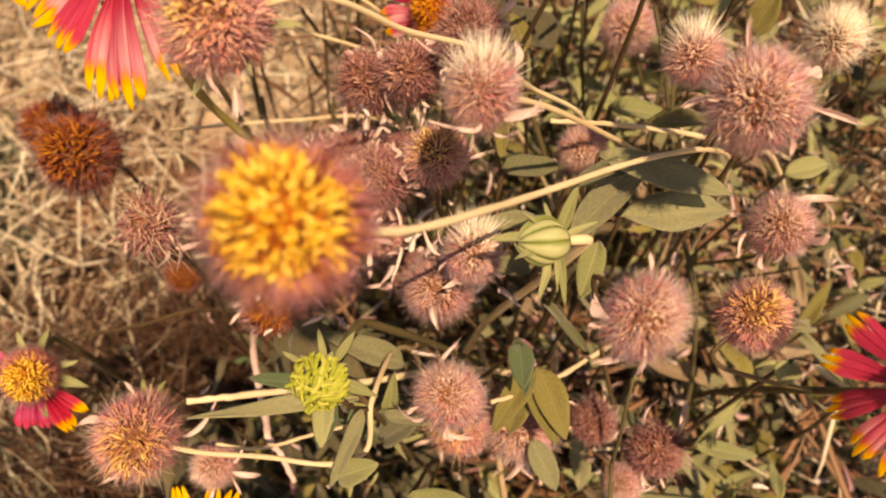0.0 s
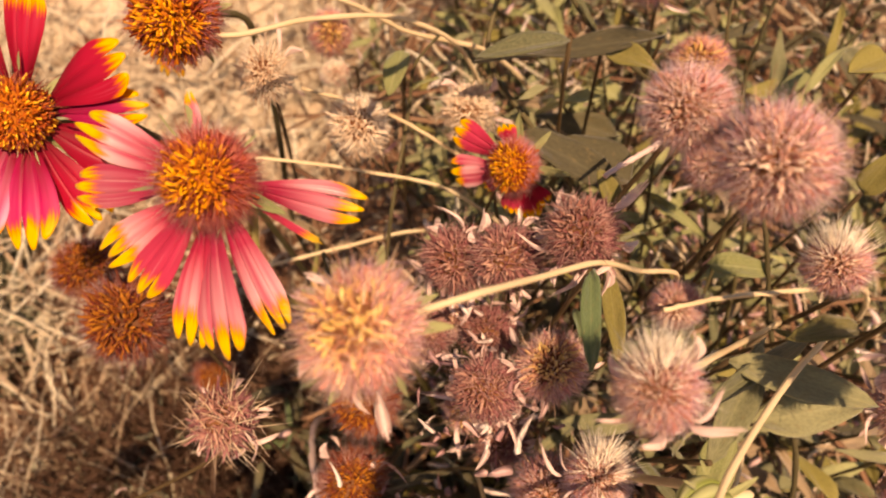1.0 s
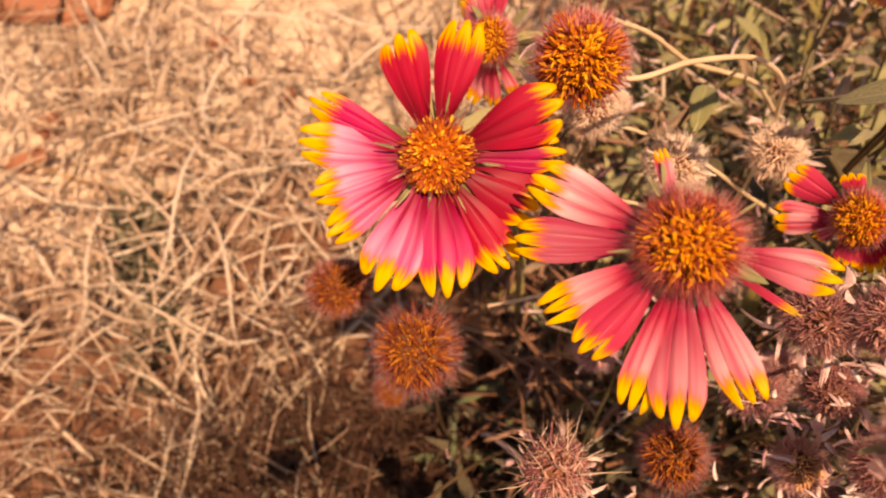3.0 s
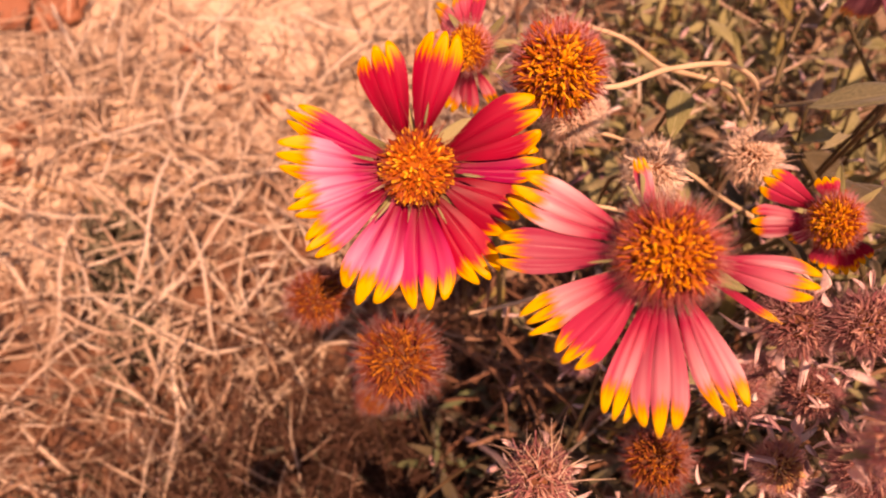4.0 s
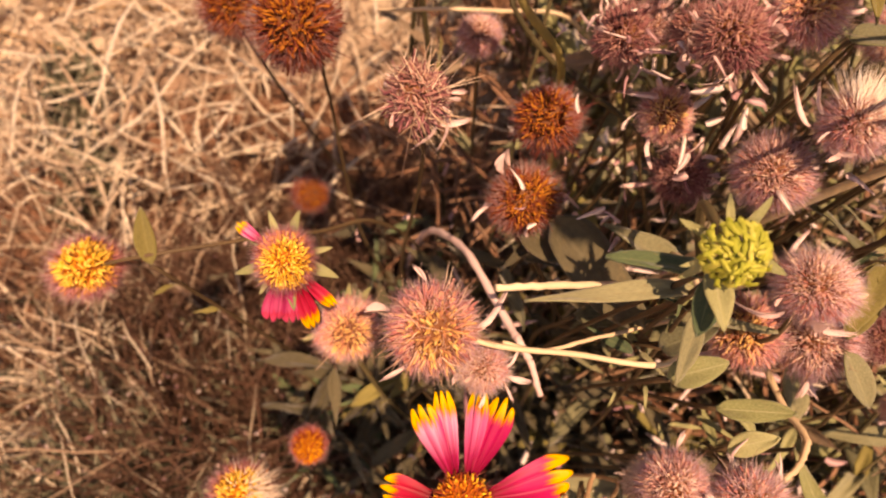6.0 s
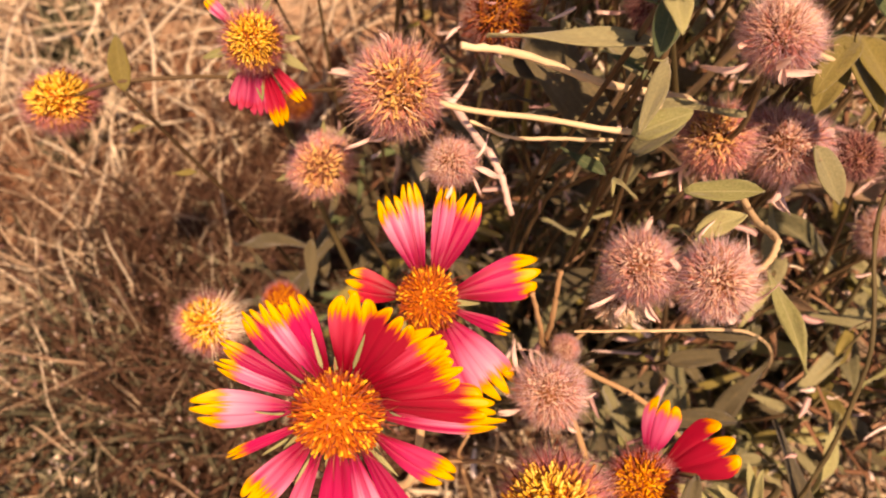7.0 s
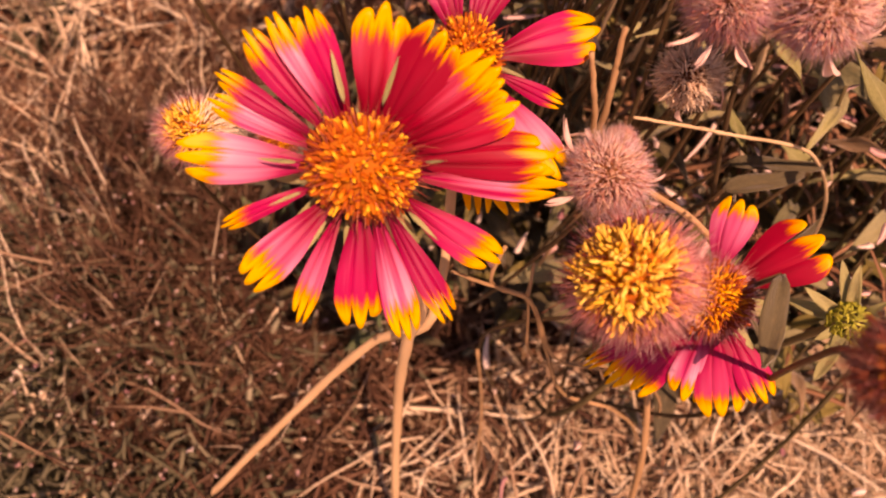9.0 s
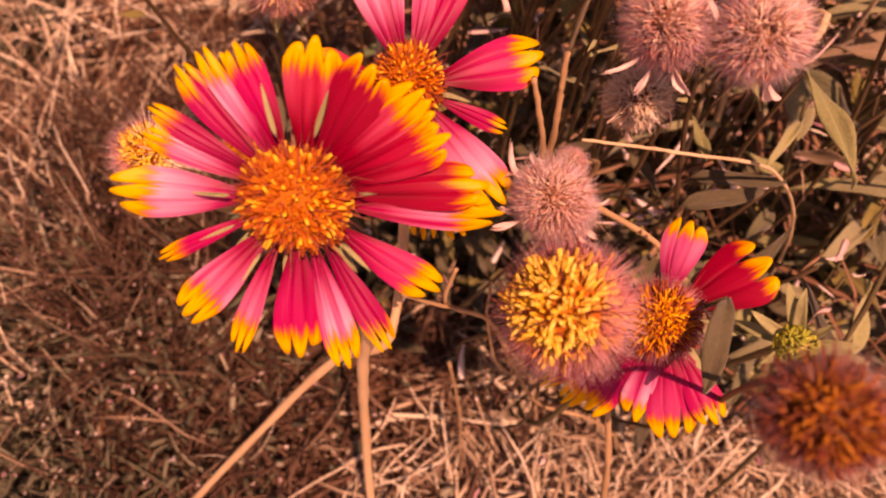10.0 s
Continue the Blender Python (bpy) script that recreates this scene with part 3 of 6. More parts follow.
def seed_head(kind, centre, r, label, way=(0, -0.3, 1), foot=None, seed=1, green=0, curls=0, stem=None, via=None, squash=0.96, thick=0.00065, tuft=None):
    """A spent round head on its stalk. via: points that the stalk passes, from the head on."""
    if foot is None:
        foot = foot_of(centre, seed)
        if via:
            on = np.array(via[-1]) - np.array(via[-2] if len(via) > 1 else centre)
            on = on / max(1e-6, math.hypot(on[0], on[1])) * 0.07
            foot = (via[-1][0] + on[0], via[-1][1] + on[1], 0.0)
    ob = root("seed_head", foot, label, "seed head", "blanket flower seed heads")
    if via:
        end = np.array(via[-1]) - np.array(foot)
        low = [tuple(end * (1 - k, 1 - k, h)) for k, h in ((0.85, 0.36), (0.6, 0.72), (0.3, 0.93))]
        pts = [(0, 0, 0)] + low + [tuple(np.array(p) - np.array(foot)) for p in reversed(via)] + [tuple(np.array(centre) - np.array(foot))]
    else:
        pts = stem_points(centre, foot, way, 0.035, seed)
    stalk("stem", pts, thick + 0.0002, thick, stem or STEM_DARK, ob, seed=seed)
    add_head(kind, centre, r, way, ob, foot, seed, squash)
    if green:
        bracts(centre, r, way, ob, foot, green, r * 0.75, seed)
    if curls:
        dry_curls(centre, r, way, ob, foot, curls, seed)
    if tuft:
        pale_tuft(centre, r, tuft, ob, foot, seed)
    return ob


def pale_tuft(centre, r, way, parent, foot, seed):
    """The long white hairs of ripe seeds that burst from one side of a head."""
    rng = random.Random(seed + 21)
    way = np.array(way, float) / np.linalg.norm(way)
    verts, faces = [], []
    for k in range(300):
        p = way + np.array((rng.gauss(0, 0.42), rng.gauss(0, 0.42), rng.gauss(0, 0.42)))
        p /= np.linalg.norm(p)
        hair(verts, faces, p * rng.uniform(0.6, 0.8), p + np.array((rng.gauss(0, 0.12), rng.gauss(0, 0.12), rng.gauss(0, 0.12))), rng.uniform(0.35, 0.85), 0.012)
    ob = tagged(mesh_object("pappus_tuft", mesh_of("pappus_tuft", verts, faces, PAPPUS), parent, "white silky hairs"), kind="stuff")
    ob.matrix_local = Matrix.Translation(Vector(centre) - Vector(foot)) @ Matrix.Diagonal((r, r, r, 1))


def foot_of(centre, seed, lean=1.0):
    rng = random.Random(seed * 13 + 1)
    x, y, z = centre
    return (x + lean * rng.uniform(-0.05, 0.08), y + lean * rng.uniform(-0.02, 0.08), 0.0)


def flower(centre, r, disc, label, way, petals, foot=None, seed=1, via=None, material=None, bend=0.12, stem=None, green=8, disc_kind="disc", low=0.0, dome=0.7, thick=0.0011, scales=0, tones=None, scale_size=0.3, lobes=1.0):
    """A blanket flower: petals as rows of angle, length, width, tilt (degrees, up from the flower's plane)
    and, where tones are given, which of them each petal has."""
    if foot is None:
        foot = foot_of(via[-1] if via else centre, seed)
    ob = root("blanket_flower", foot, label, "flower", "blanket flowers")
    if via:
        pts = [(0, 0, 0)] + [tuple(np.array(p) - np.array(foot)) for p in reversed(via)] + [tuple(np.array(centre) - np.array(foot) - np.array(way) * k) for k in (disc * 1.6, disc * 0.4)]
    else:
        pts = stem_points(centre, foot, way, 0.035, seed)
    stalk("stem", pts, thick * 1.25, thick, stem or STEM, ob, seed=seed)
    add_head(disc_kind, centre, disc, way, ob, foot, seed, dome)
    turn = facing(way)
    for k, (angle, length, wide, tilt, *tone) in enumerate(petals):
        # steep petals get the shade-darkened red unless a tone is named
        paint = tones[tone[0]] if tone else material or (PETAL_DEEP_SHADE if tilt >= 22 else PETAL)
        me = petal_mesh(seed * 31 + k, paint, wide * 0.84, bend * (0.5 + 1.0 * ((k * 37) % 10) / 10), -0.16, lobes)
        p = mesh_object("petal", me, ob)
        s = r * length - disc * 0.55
        p.matrix_local = Matrix.Translation(Vector(centre) - Vector(foot)) @ turn @ Matrix.Rotation(radians(angle), 4, 'Z') @ Matrix.Translation((disc * 0.55, 0, disc * (-0.30 + 0.02 * (k % 3)) + low)) @ Matrix.Rotation(radians(-tilt), 4, 'Y') @ Matrix.Rotation(radians(((k * 53) % 17 - 8) * 1.5), 4, 'X') @ Matrix.Diagonal((s, s, s, 1))
    if green:
        bracts(centre, disc * 1.2, way, ob, foot, green, disc * 1.15, seed, -0.42, 0.16)
    rng = random.Random(seed + 77)
    for k in range(scales):
        ob_scale = mesh_object("scale", BRACT_MESHES[k % 4], ob, "pale chaffy scale at the disc's rim")
        s = disc * scale_size * rng.uniform(0.75, 1.3)
        ob_scale.matrix_local = Matrix.Translation(Vector(centre) - Vector(foot)) @ turn @ Matrix.Rotation(radians(360 * k / scales + rng.uniform(-25, 25)), 4, 'Z') @ Matrix.Translation((disc * 0.86, 0, disc * rng.uniform(0.0, 0.2))) @ Matrix.Rotation(radians(-rng.uniform(15, 65)), 4, 'Y') @ Matrix.Diagonal((s * 1.3, s * 0.55, s, 1))
    return ob


LEAF_VARIANTS = {}


def leaf_variant(material, k):
    key = (material.name, k)
    if key not in LEAF_VARIANTS:
        rng = random.Random(k * 7 + 3)
        LEAF_VARIANTS[key] = leaf_mesh(1.0, rng.uniform(0.13, 0.23), rng.uniform(0.1, 0.9), rng.uniform(0.0, 1.1), rng.uniform(-1.6, 1.6), k, material, 0.09)
    return LEAF_VARIANTS[key]


def leafy_stem(foot, top, n, size, seed, label, materials, stem=None, bow=0.03, bare=0.25):
    """An upright shoot with lance-shaped leaves."""
    rng = random.Random(seed)
    foot, top = np.array(foot, float), np.array(top, float)
    ob = root("leafy_stem", foot, label, "leafy stem", "leafy stems of the flower bed")
    mid = (top - foot) * 0.55 + np.array((rng.uniform(-bow, bow), rng.uniform(-bow, bow), 0))
    pts = [np.zeros(3), mid, top - foot]
    stalk("stem", pts, 0.0009, 0.0006, stem or STEM, ob, seed=seed)
    line = spline(pts, 12)
    for k in range(n):
        t = bare + (1 - bare) * (k + rng.uniform(0, 0.9)) / n
        p = line[min(len(line) - 1, int(t * (len(line) - 1)))]
        a = k * 137.5 + rng.uniform(-25, 25)
        s = size * rng.uniform(0.65, 1.15) * (1.15 - 0.4 * t)
        lf = mesh_object("leaf", leaf_variant(rng.choice(materials), rng.randrange(10)), ob)
        lf.matrix_local = Matrix.Translation(p) @ Matrix.Rotation(radians(a), 4, 'Z') @ Matrix.Rotation(radians(-rng.uniform(-15, 55)), 4, 'Y') @ Matrix.Rotation(radians(rng.uniform(-35, 35)), 4, 'X') @ Matrix.Diagonal((s, s, s, 1))
    return ob


def leaf_on_stem(base, tip, width, label, material, droop, fold, twist, seed=1):
    """A shoot that carries one broad leaf from base to tip, with two small ones below."""
    rng = random.Random(seed * 17)
    base, tip = np.array(base), np.array(tip)
    foot = np.array((base[0] + rng.uniform(-0.02, 0.05), base[1] + rng.uniform(0.0, 0.06), 0.0))
    ob = root("leafy_stem", foot, label, "leafy stem", "leafy stems of the flower bed")
    stalk("stem", [np.zeros(3), (base - foot) * 0.6 + np.array((rng.uniform(-0.015, 0.015), rng.uniform(-0.01, 0.02), 0)), base - foot], 0.0009, 0.0007, STEM_DARK, ob, seed=seed)
    way = tip - base
    length = float(np.linalg.norm(way))
    lf = mesh_object("leaf", leaf_mesh(length, width, fold * 1.4, droop, twist, seed, material, 0.07), ob)
    turn = Vector(way).to_track_quat('X', 'Z').to_matrix().to_4x4()
    lf.matrix_local = Matrix.Translation(Vector(base - foot)) @ turn @ Matrix.Rotation(-droop * 0.42, 4, 'Y')
    for k in range(2):
        s = length * rng.uniform(0.45, 0.7)
        small = mesh_object("leaf", leaf_variant(material, k), ob)
        small.matrix_local = Matrix.Translation((base - foot) * (0.93 - 0.12 * k)) @ Matrix.Rotation(rng.uniform(0, 6.28), 4, 'Z') @ Matrix.Rotation(-0.5, 4, 'Y') @ Matrix.Diagonal((s, s, s, 1))
    return ob


def flower_bud(centre, r, label, way, n, seed=1, collar=1.0):
    """A green bud: a tight knot of inward curled florets in a collar of pointed bracts."""
    foot = foot_of(centre, seed)
    ob = root("flower_bud", foot, label, "flower bud", "green buds")
    stalk("stem", stem_points(centre, foot, way, 0.035, seed), 0.0013, 0.0011, STEM, ob, seed=seed)
    rng = random.Random(seed)
    verts, faces = [], []
    for p in ball_points(90, -0.2, rng, 0.5):
        inward = np.array((-p[0], -p[1], 0.1)) * rng.uniform(0.9, 1.7) + np.array((rng.gauss(0, 0.3), rng.gauss(0, 0.3), 0.0))
        sliver(verts, faces, p * (0.72, 0.72, 0.45), p * (0.5, 0.5, 0.4) + np.array((rng.gauss(0, 0.2), rng.gauss(0, 0.2), 0.7)), 0.46 * rng.uniform(0.8, 1.15), 0.060, inward, 5, 0.55, 1.15)
    knot = tagged(mesh_object("floret_mass", mesh_of("floret_mass", verts, faces, FLORET_GREEN), ob), kind="stuff")
    knot.matrix_local = Matrix.Translation(Vector(centre) - Vector(foot)) @ facing(way) @ Matrix.Diagonal((r, r, r * 0.9, 1))
    bracts(centre, r, way, ob, foot, n - 3, r * 1.05 * collar, seed, -0.35, 0.9)
    bracts(centre, r, way, ob, foot, n - 5, r * 1.3 * collar, seed + 3, -0.5, 0.25)
    return ob


def closed_bud(centre, r, label, way, seed=1):
    """A tight calyx of overlapping striped bracts, with long narrow sepals spread from its foot."""
    foot = foot_of(centre, seed)
    ob = root("flower_bud", foot, label, "flower bud", "green buds")
    place, turn = Matrix.Translation(Vector(centre) - Vector(foot)), facing(way)
    back = Vector(centre) - Vector(way) * r * 1.1
    stalk("stem", [np.zeros(3), np.array(back - Vector(foot)) * (0.6, 0.6, 0.7), np.array(back - Vector(foot)) + np.array((0.006, 0.001, -0.002)), np.array(back - Vector(foot))], 0.0013, 0.0011, STEM_PALE, ob, seed=seed)
    rng = random.Random(seed)
    nu, nv = 9, 7
    for k in range(9):
        top, uvs = [], []
        for i in range(nu):
            t = i / (nu - 1)
            rise, out = -1.05 + 2.0 * t, math.sin(math.pi * (0.12 + 0.86 * t)) ** 0.7
            for j in range(nv):
                v = j / (nv - 1) * 2 - 1
                a = 2 * math.pi * k / 9 + v * 0.52 * (1 - 0.35 * t)
                ridge = out * (0.94 + 0.12 * (1 - v * v) + 0.09 * (k * 5 % 3) * (1 - 0.6 * t))
                top.append(np.array((ridge * math.cos(a), ridge * math.sin(a), rise + 0.10 * (1 - v * v) * t)))
                uvs.append((v * 0.5 + 0.5, t))
        lid = mesh_object("bract", sheet_mesh("bract", top, uvs, nu, nv, 0.04, BRACT_STRIPED), ob)
        lid.matrix_local = place @ turn @ Matrix.Diagonal((r, r, r * 1.15, 1))
    for k, (x, y, z, length, wide) in enumerate(((-0.30, -0.88, -0.30, 3.0, 0.15), (0.12, -0.9, -0.2, 3.1, 0.14), (-0.05, -0.95, 0.1, 2.3, 0.13), (-0.28, 0.85, 0.40, 2.2, 0.13), (0.34, 0.80, 0.45, 3.0, 0.20), (0.85, 0.4, 0.3, 2.2, 0.15), (-0.9, -0.1, 0.42, 3.4, 0.16), (-0.75, -0.5, 0.55, 2.8, 0.18), (-0.6, 0.3, 0.7, 2.4, 0.18))):
        sepal = mesh_object("sepal", leaf_mesh(1.0, wide, 0.5, 0.25 + 0.12 * (k % 3), 0.3 - 0.3 * (k % 2), 700 + k, BRACT, 0.05), ob)
        s = r * length
        sepal.matrix_local = Matrix.Translation(back - Vector(foot) + Vector(way) * r * 0.25) @ Vector((x, y, z)).to_track_quat('X', 'Z').to_matrix().to_4x4() @ Matrix.Diagonal((s, s, s, 1))
    return ob


def dry_stalk(name, points, r, label, category, material, foot=True, seed=1):
    """A bare stalk or twig through the points; foot: it goes on down to the soil from its last point."""
    pts = [np.array(p, float) for p in points]
    if foot:
        end = pts[-1]
        on = end - pts[-2]
        on = on / max(1e-6, math.hypot(on[0], on[1])) * min(0.12, end[2] * 0.5)
        pts += [np.array((end[0] + on[0] * k, end[1] + on[1] * k, end[2] * h)) for k, h in ((0.3, 0.93), (0.6, 0.72), (0.85, 0.36))] + [np.array((end[0] + on[0], end[1] + on[1], -0.002))]
    base = pts[-1]
    line = spline([p - base for p in reversed(pts)], 8)
    n = len(line)
    rng = random.Random(seed)
    line = [p + np.array((rng.gauss(0, 1), rng.gauss(0, 1), rng.gauss(0, 1))) * r * 0.08 for p in line]
    verts, faces = tube(line, [r * (1.15 - 0.5 * i / n) * (1 + 0.12 * math.sin(i * 2.3 + seed)) for i in range(n)], 6, rng)
    ob = new(name, mesh_of(name, verts, faces, material))
    ob.location = base
    return tagged(ob, label, category, "dry stalks and twigs")


def strands(name, material, places, label, category="dry grass", sides=3):
    """Many loose blades in one mesh: rows of place, way, length, width, bend."""
    verts, faces = [], []
    for p, way, length, width, bend in places:
        w, s, u = frame_of(way)
        first = len(verts)
        wave = 0.035 * math.sin(first * 0.37)
        for t, k in ((0, 0.7), (0.25, 1.0), (0.5, 0.95), (0.75, 0.8), (1.0, 0.2)):
            c = p + w * length * t + bend * 0.55 * length * t * t + s * (length * wave * math.sin(t * 5.2))
            verts.append(c + s * width * k)
            verts.append(c - s * width * k)
            verts.append(c + u * width * k * 0.6)
        for i in range(4):
            a = first + i * 3
            faces += [(a, a + 1, a + 4, a + 3), (a + 1, a + 2, a + 5, a + 4), (a + 2, a, a + 3, a + 5)]
    ob = new(name, mesh_of(name, verts, faces, material))
    return tagged(ob, label, category, kind="stuff")


def seed_spike(foot, top, label, seed=1):
    """A dry weed with tiny pale seeds along its upper half."""
    rng = random.Random(seed)
    ob = root("weed_spike", foot, label, "dry weed")
    end = np.array(top) - np.array(foot)
    pts = [np.zeros(3), end * 0.5 + np.array((0.006, 0.002, 0)), end]
    stalk("stem", pts, 0.0006, 0.0004, STEM_PALE, ob, seed=seed)
    line = spline(pts, 20)
    verts, faces = [], []
    for k in range(170):
        p = line[rng.randrange(len(line) // 2, len(line))]
        way = np.array((rng.gauss(0, 1), rng.gauss(0, 1), rng.gauss(0.3, 1)))
        sliver(verts, faces, p + way * 0.0012, way, 0.0028, 0.0011, way * 0.0, 4, 0.3, 1.3)
    tagged(mesh_object("seed_mass", mesh_of("seed_mass", verts, faces, PAPPUS), ob, "tiny whitish seeds"), kind="stuff")
    return ob


# ---- ground ----
def ground_height(x, y):
    near = math.exp(-((x * x + y * y) / 0.8) ** 2)
    return near * (0.012 * noise.noise((x * 6, y * 6, 0)) + 0.005 * noise.noise((x * 22, y * 22, 3)))


def make_ground():
    verts, faces = [], []
    axis = sorted({round(-1.2 + 0.02 * i, 3) for i in range(121)} | {-4000, -600, -80, -12, -3, 3, 12, 80, 600, 4000})
    n = len(axis)
    for y in axis:
        for x in axis:
            verts.append((x, y, ground_height(x, y) if abs(x) < 1.3 and abs(y) < 1.3 else 0.0))
    for j in range(n - 1):
        for i in range(n - 1):
            a = j * n + i
            faces.append((a, a + 1, a + n + 1, a + n))
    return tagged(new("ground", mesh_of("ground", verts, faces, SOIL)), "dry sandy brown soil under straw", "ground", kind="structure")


make_ground()


# ---- open flowers ----
flower((-0.1154, 0.1466, 0.4030), 0.0273, 0.0104, "open red blanket flower with yellow tipped petals and orange disc", (0.1175, -0.5016, 0.8571),
       [(100.5, 0.98, 0.58, 20, 1), (69.0, 1.03, 0.53, 22, 1), (12.3, 1.04, 0.68, 26, 1), (-9.2, 0.99, 0.49, 14, 0), (-39.2, 0.9, 0.79, 10, 1), (-71.5, 1.02, 0.56, 12, 1), (-96.0, 1.08, 0.62, 21, 0), (-127.3, 1.12, 0.63, 17, 2), (-156.1, 1.04, 0.4, 12, 0), (-175.7, 1.0, 0.45, 10, 2), (164.2, 1.05, 0.5, 6, 2), (147.3, 1.04, 0.38, 9, 0)], seed=1, via=[(-0.1085, 0.1660, 0.3720), (-0.0900, 0.1760, 0.3000)], foot=(-0.0700, 0.1750, 0.0000), scales=5, scale_size=0.4, tones=(PETAL, PETAL_DEEP_SHADE, PETAL_SHEEN))
flower((-0.0699, 0.1228, 0.4125), 0.0303, 0.0112, "fading red blanket flower with drooping yellow tipped petals", (-0.1904, -0.4124, 0.8909),
       [(-180.0, 1.02, 0.48, 6, 2), (-156.7, 1.06, 0.42, 4, 2), (-129.5, 0.99, 0.4, 0, 0), (-108.0, 0.95, 0.5, 1, 0), (-83.4, 1.13, 0.36, 2, 0), (-71.2, 1.15, 0.45, 3, 2), (-47.8, 1.06, 0.41, 4, 2), (9.1, 0.97, 0.43, -2, 2), (-53.4, 0.63, 0.22, -4, 0), (128.4, 0.59, 0.33, 10, 2), (-10.8, 0.81, 0.1, -4, 0)], seed=2, stem=STEM_OLIVE, via=[(-0.0660, 0.1150, 0.3850), (-0.0605, 0.1180, 0.3480), (-0.0420, 0.1230, 0.3090)], foot=(-0.0150, 0.1300, 0.0000), bend=0.16, dome=0.85, green=3, scales=5, disc_kind='fringed', lobes=1.05, tones=(PETAL_FADING, PETAL_DEEP_SHADE, PETAL_CORAL_SHEEN))
flower((-0.0030, 0.1552, 0.3575), 0.0206, 0.0092, "small red blanket flower half open among dry heads", (-0.5957, -0.4151, 0.6877),
       [(-167.7, 1.11, 0.67, 20, 0), (-130.5, 1.09, 0.73, 12, 2), (-108.0, 0.64, 0.66, 4, 2), (-61.3, 0.68, 1.0, 0, 0), (-36.7, 0.76, 0.86, -8, 1), (148.4, 0.62, 1.0, 20, 1), (-13.4, 0.67, 1.0, -10, 1)], seed=3, disc_kind='orange', dome=0.9, tones=(PETAL_FADING, PETAL_DEEP_SHADE, PETAL_CORAL_SHEEN))
flower((-0.1020, 0.2010, 0.3750), 0.0215, 0.0083, "red blanket flower with drooping petals among taller flowers", (-0.55, -0.45, 0.70),
       [(-178, 1.05, 0.5, -18, 0), (-150, 1.1, 0.5, -20, 2), (-122, 1.15, 0.46, -22, 2), (-95, 1.1, 0.5, -24, 0), (-70, 1.0, 0.5, -24, 0), (-40, 0.8, 0.4, -26, 0), (155, 0.95, 0.5, -16, 0), (130, 0.8, 0.4, -14, 0)], seed=4, disc_kind='orange', tones=(PETAL_FADING, PETAL_DEEP_SHADE, PETAL_CORAL_SHEEN))
flower((-0.0893, -0.0356, 0.3020), 0.0365, 0.0137, "large open red blanket flower with yellow lobed petal tips", (0.0811, -0.4908, 0.8675),
       [(172.6, 0.91, 0.45, 10, 2), (-162.2, 0.8, 0.2, 4, 0), (-137.5, 0.86, 0.43, 8, 0), (-120.0, 0.89, 0.23, 6, 0), (-96.4, 0.86, 0.51, 4, 0), (-78.8, 0.95, 0.31, 6, 2), (-65.0, 0.94, 0.25, 8, 0), (-42.8, 0.9, 0.37, 8, 0), (-10.7, 1.06, 0.32, 14, 0), (1.1, 1.0, 0.39, 20, 1), (15.2, 0.9, 0.41, 26, 1), (26.3, 0.88, 0.42, 28, 1), (37.1, 0.89, 0.4, 30, 1), (52.8, 0.84, 0.57, 28, 1), (74.8, 0.82, 0.59, 24, 1), (101.8, 0.84, 0.35, 20, 0), (113.2, 0.86, 0.32, 18, 2), (128.8, 0.86, 0.3, 14, 0), (142.5, 0.85, 0.22, 12, 0), (152.1, 0.84, 0.25, 8, 2)], lobes=0.75, scale_size=0.45, tones=(PETAL, PETAL_DEEP_SHADE, PETAL_SHEEN), seed=5, stem=STEM_TAN, thick=0.0014, scales=7, via=[(-0.0767, -0.0492, 0.2777), (-0.0788, -0.0510, 0.2428), (-0.0807, -0.0559, 0.1952), (-0.0800, -0.0812, 0.1104)], foot=(-0.0774, -0.0970, 0.0000))
flower((-0.0700, -0.0050, 0.2980), 0.0311, 0.0105, "red blanket flower with sparse upright petals and gaps", (0.0168, -0.3307, 0.9436),
       [(114.0, 0.93, 0.40, 14, 2), (101.0, 0.99, 0.28, 16, 2), (79.0, 0.96, 0.30, 13, 2), (65.0, 0.94, 0.42, 11, 0), (13.1, 0.96, 0.6, 8, 0), (-22.7, 0.76, 0.28, -4, 0), (-48.1, 1.06, 0.49, -6, 2), (-71.3, 1.11, 0.41, -8, 0), (-82.1, 1.08, 0.32, -8, 0), (170.6, 0.69, 0.71, 4, 1)], tones=(PETAL, PETAL_DEEP_SHADE, PETAL_SHEEN), seed=6, stem=STEM_TAN, thick=0.0013, green=3, via=[(-0.0726, -0.0422, 0.2355), (-0.0892, -0.0435, 0.2115), (-0.1178, -0.0570, 0.1617), (-0.1560, -0.0810, 0.1013)], foot=(-0.1932, -0.0929, 0.0000))
flower((-0.0090, -0.0440, 0.2660), 0.0244, 0.0113, "red blanket flower losing its petals beside a round head", (-0.3929, -0.3062, 0.8671),
       [(82.8, 1.15, 0.93, 10, 1), (126.3, 1.0, 0.68, 16, 2), (-33.5, 1.19, 0.64, -6, 0), (-11.7, 1.11, 0.49, -4, 0), (-76.9, 1.27, 0.46, -6, 0), (-53.5, 1.07, 0.61, -6, 2), (-99.8, 1.5, 0.17, -10, 0), (-88.3, 1.45, 0.26, -8, 0)], seed=7, disc_kind='orange', tones=(PETAL, PETAL_DEEP_SHADE, PETAL_SHEEN))
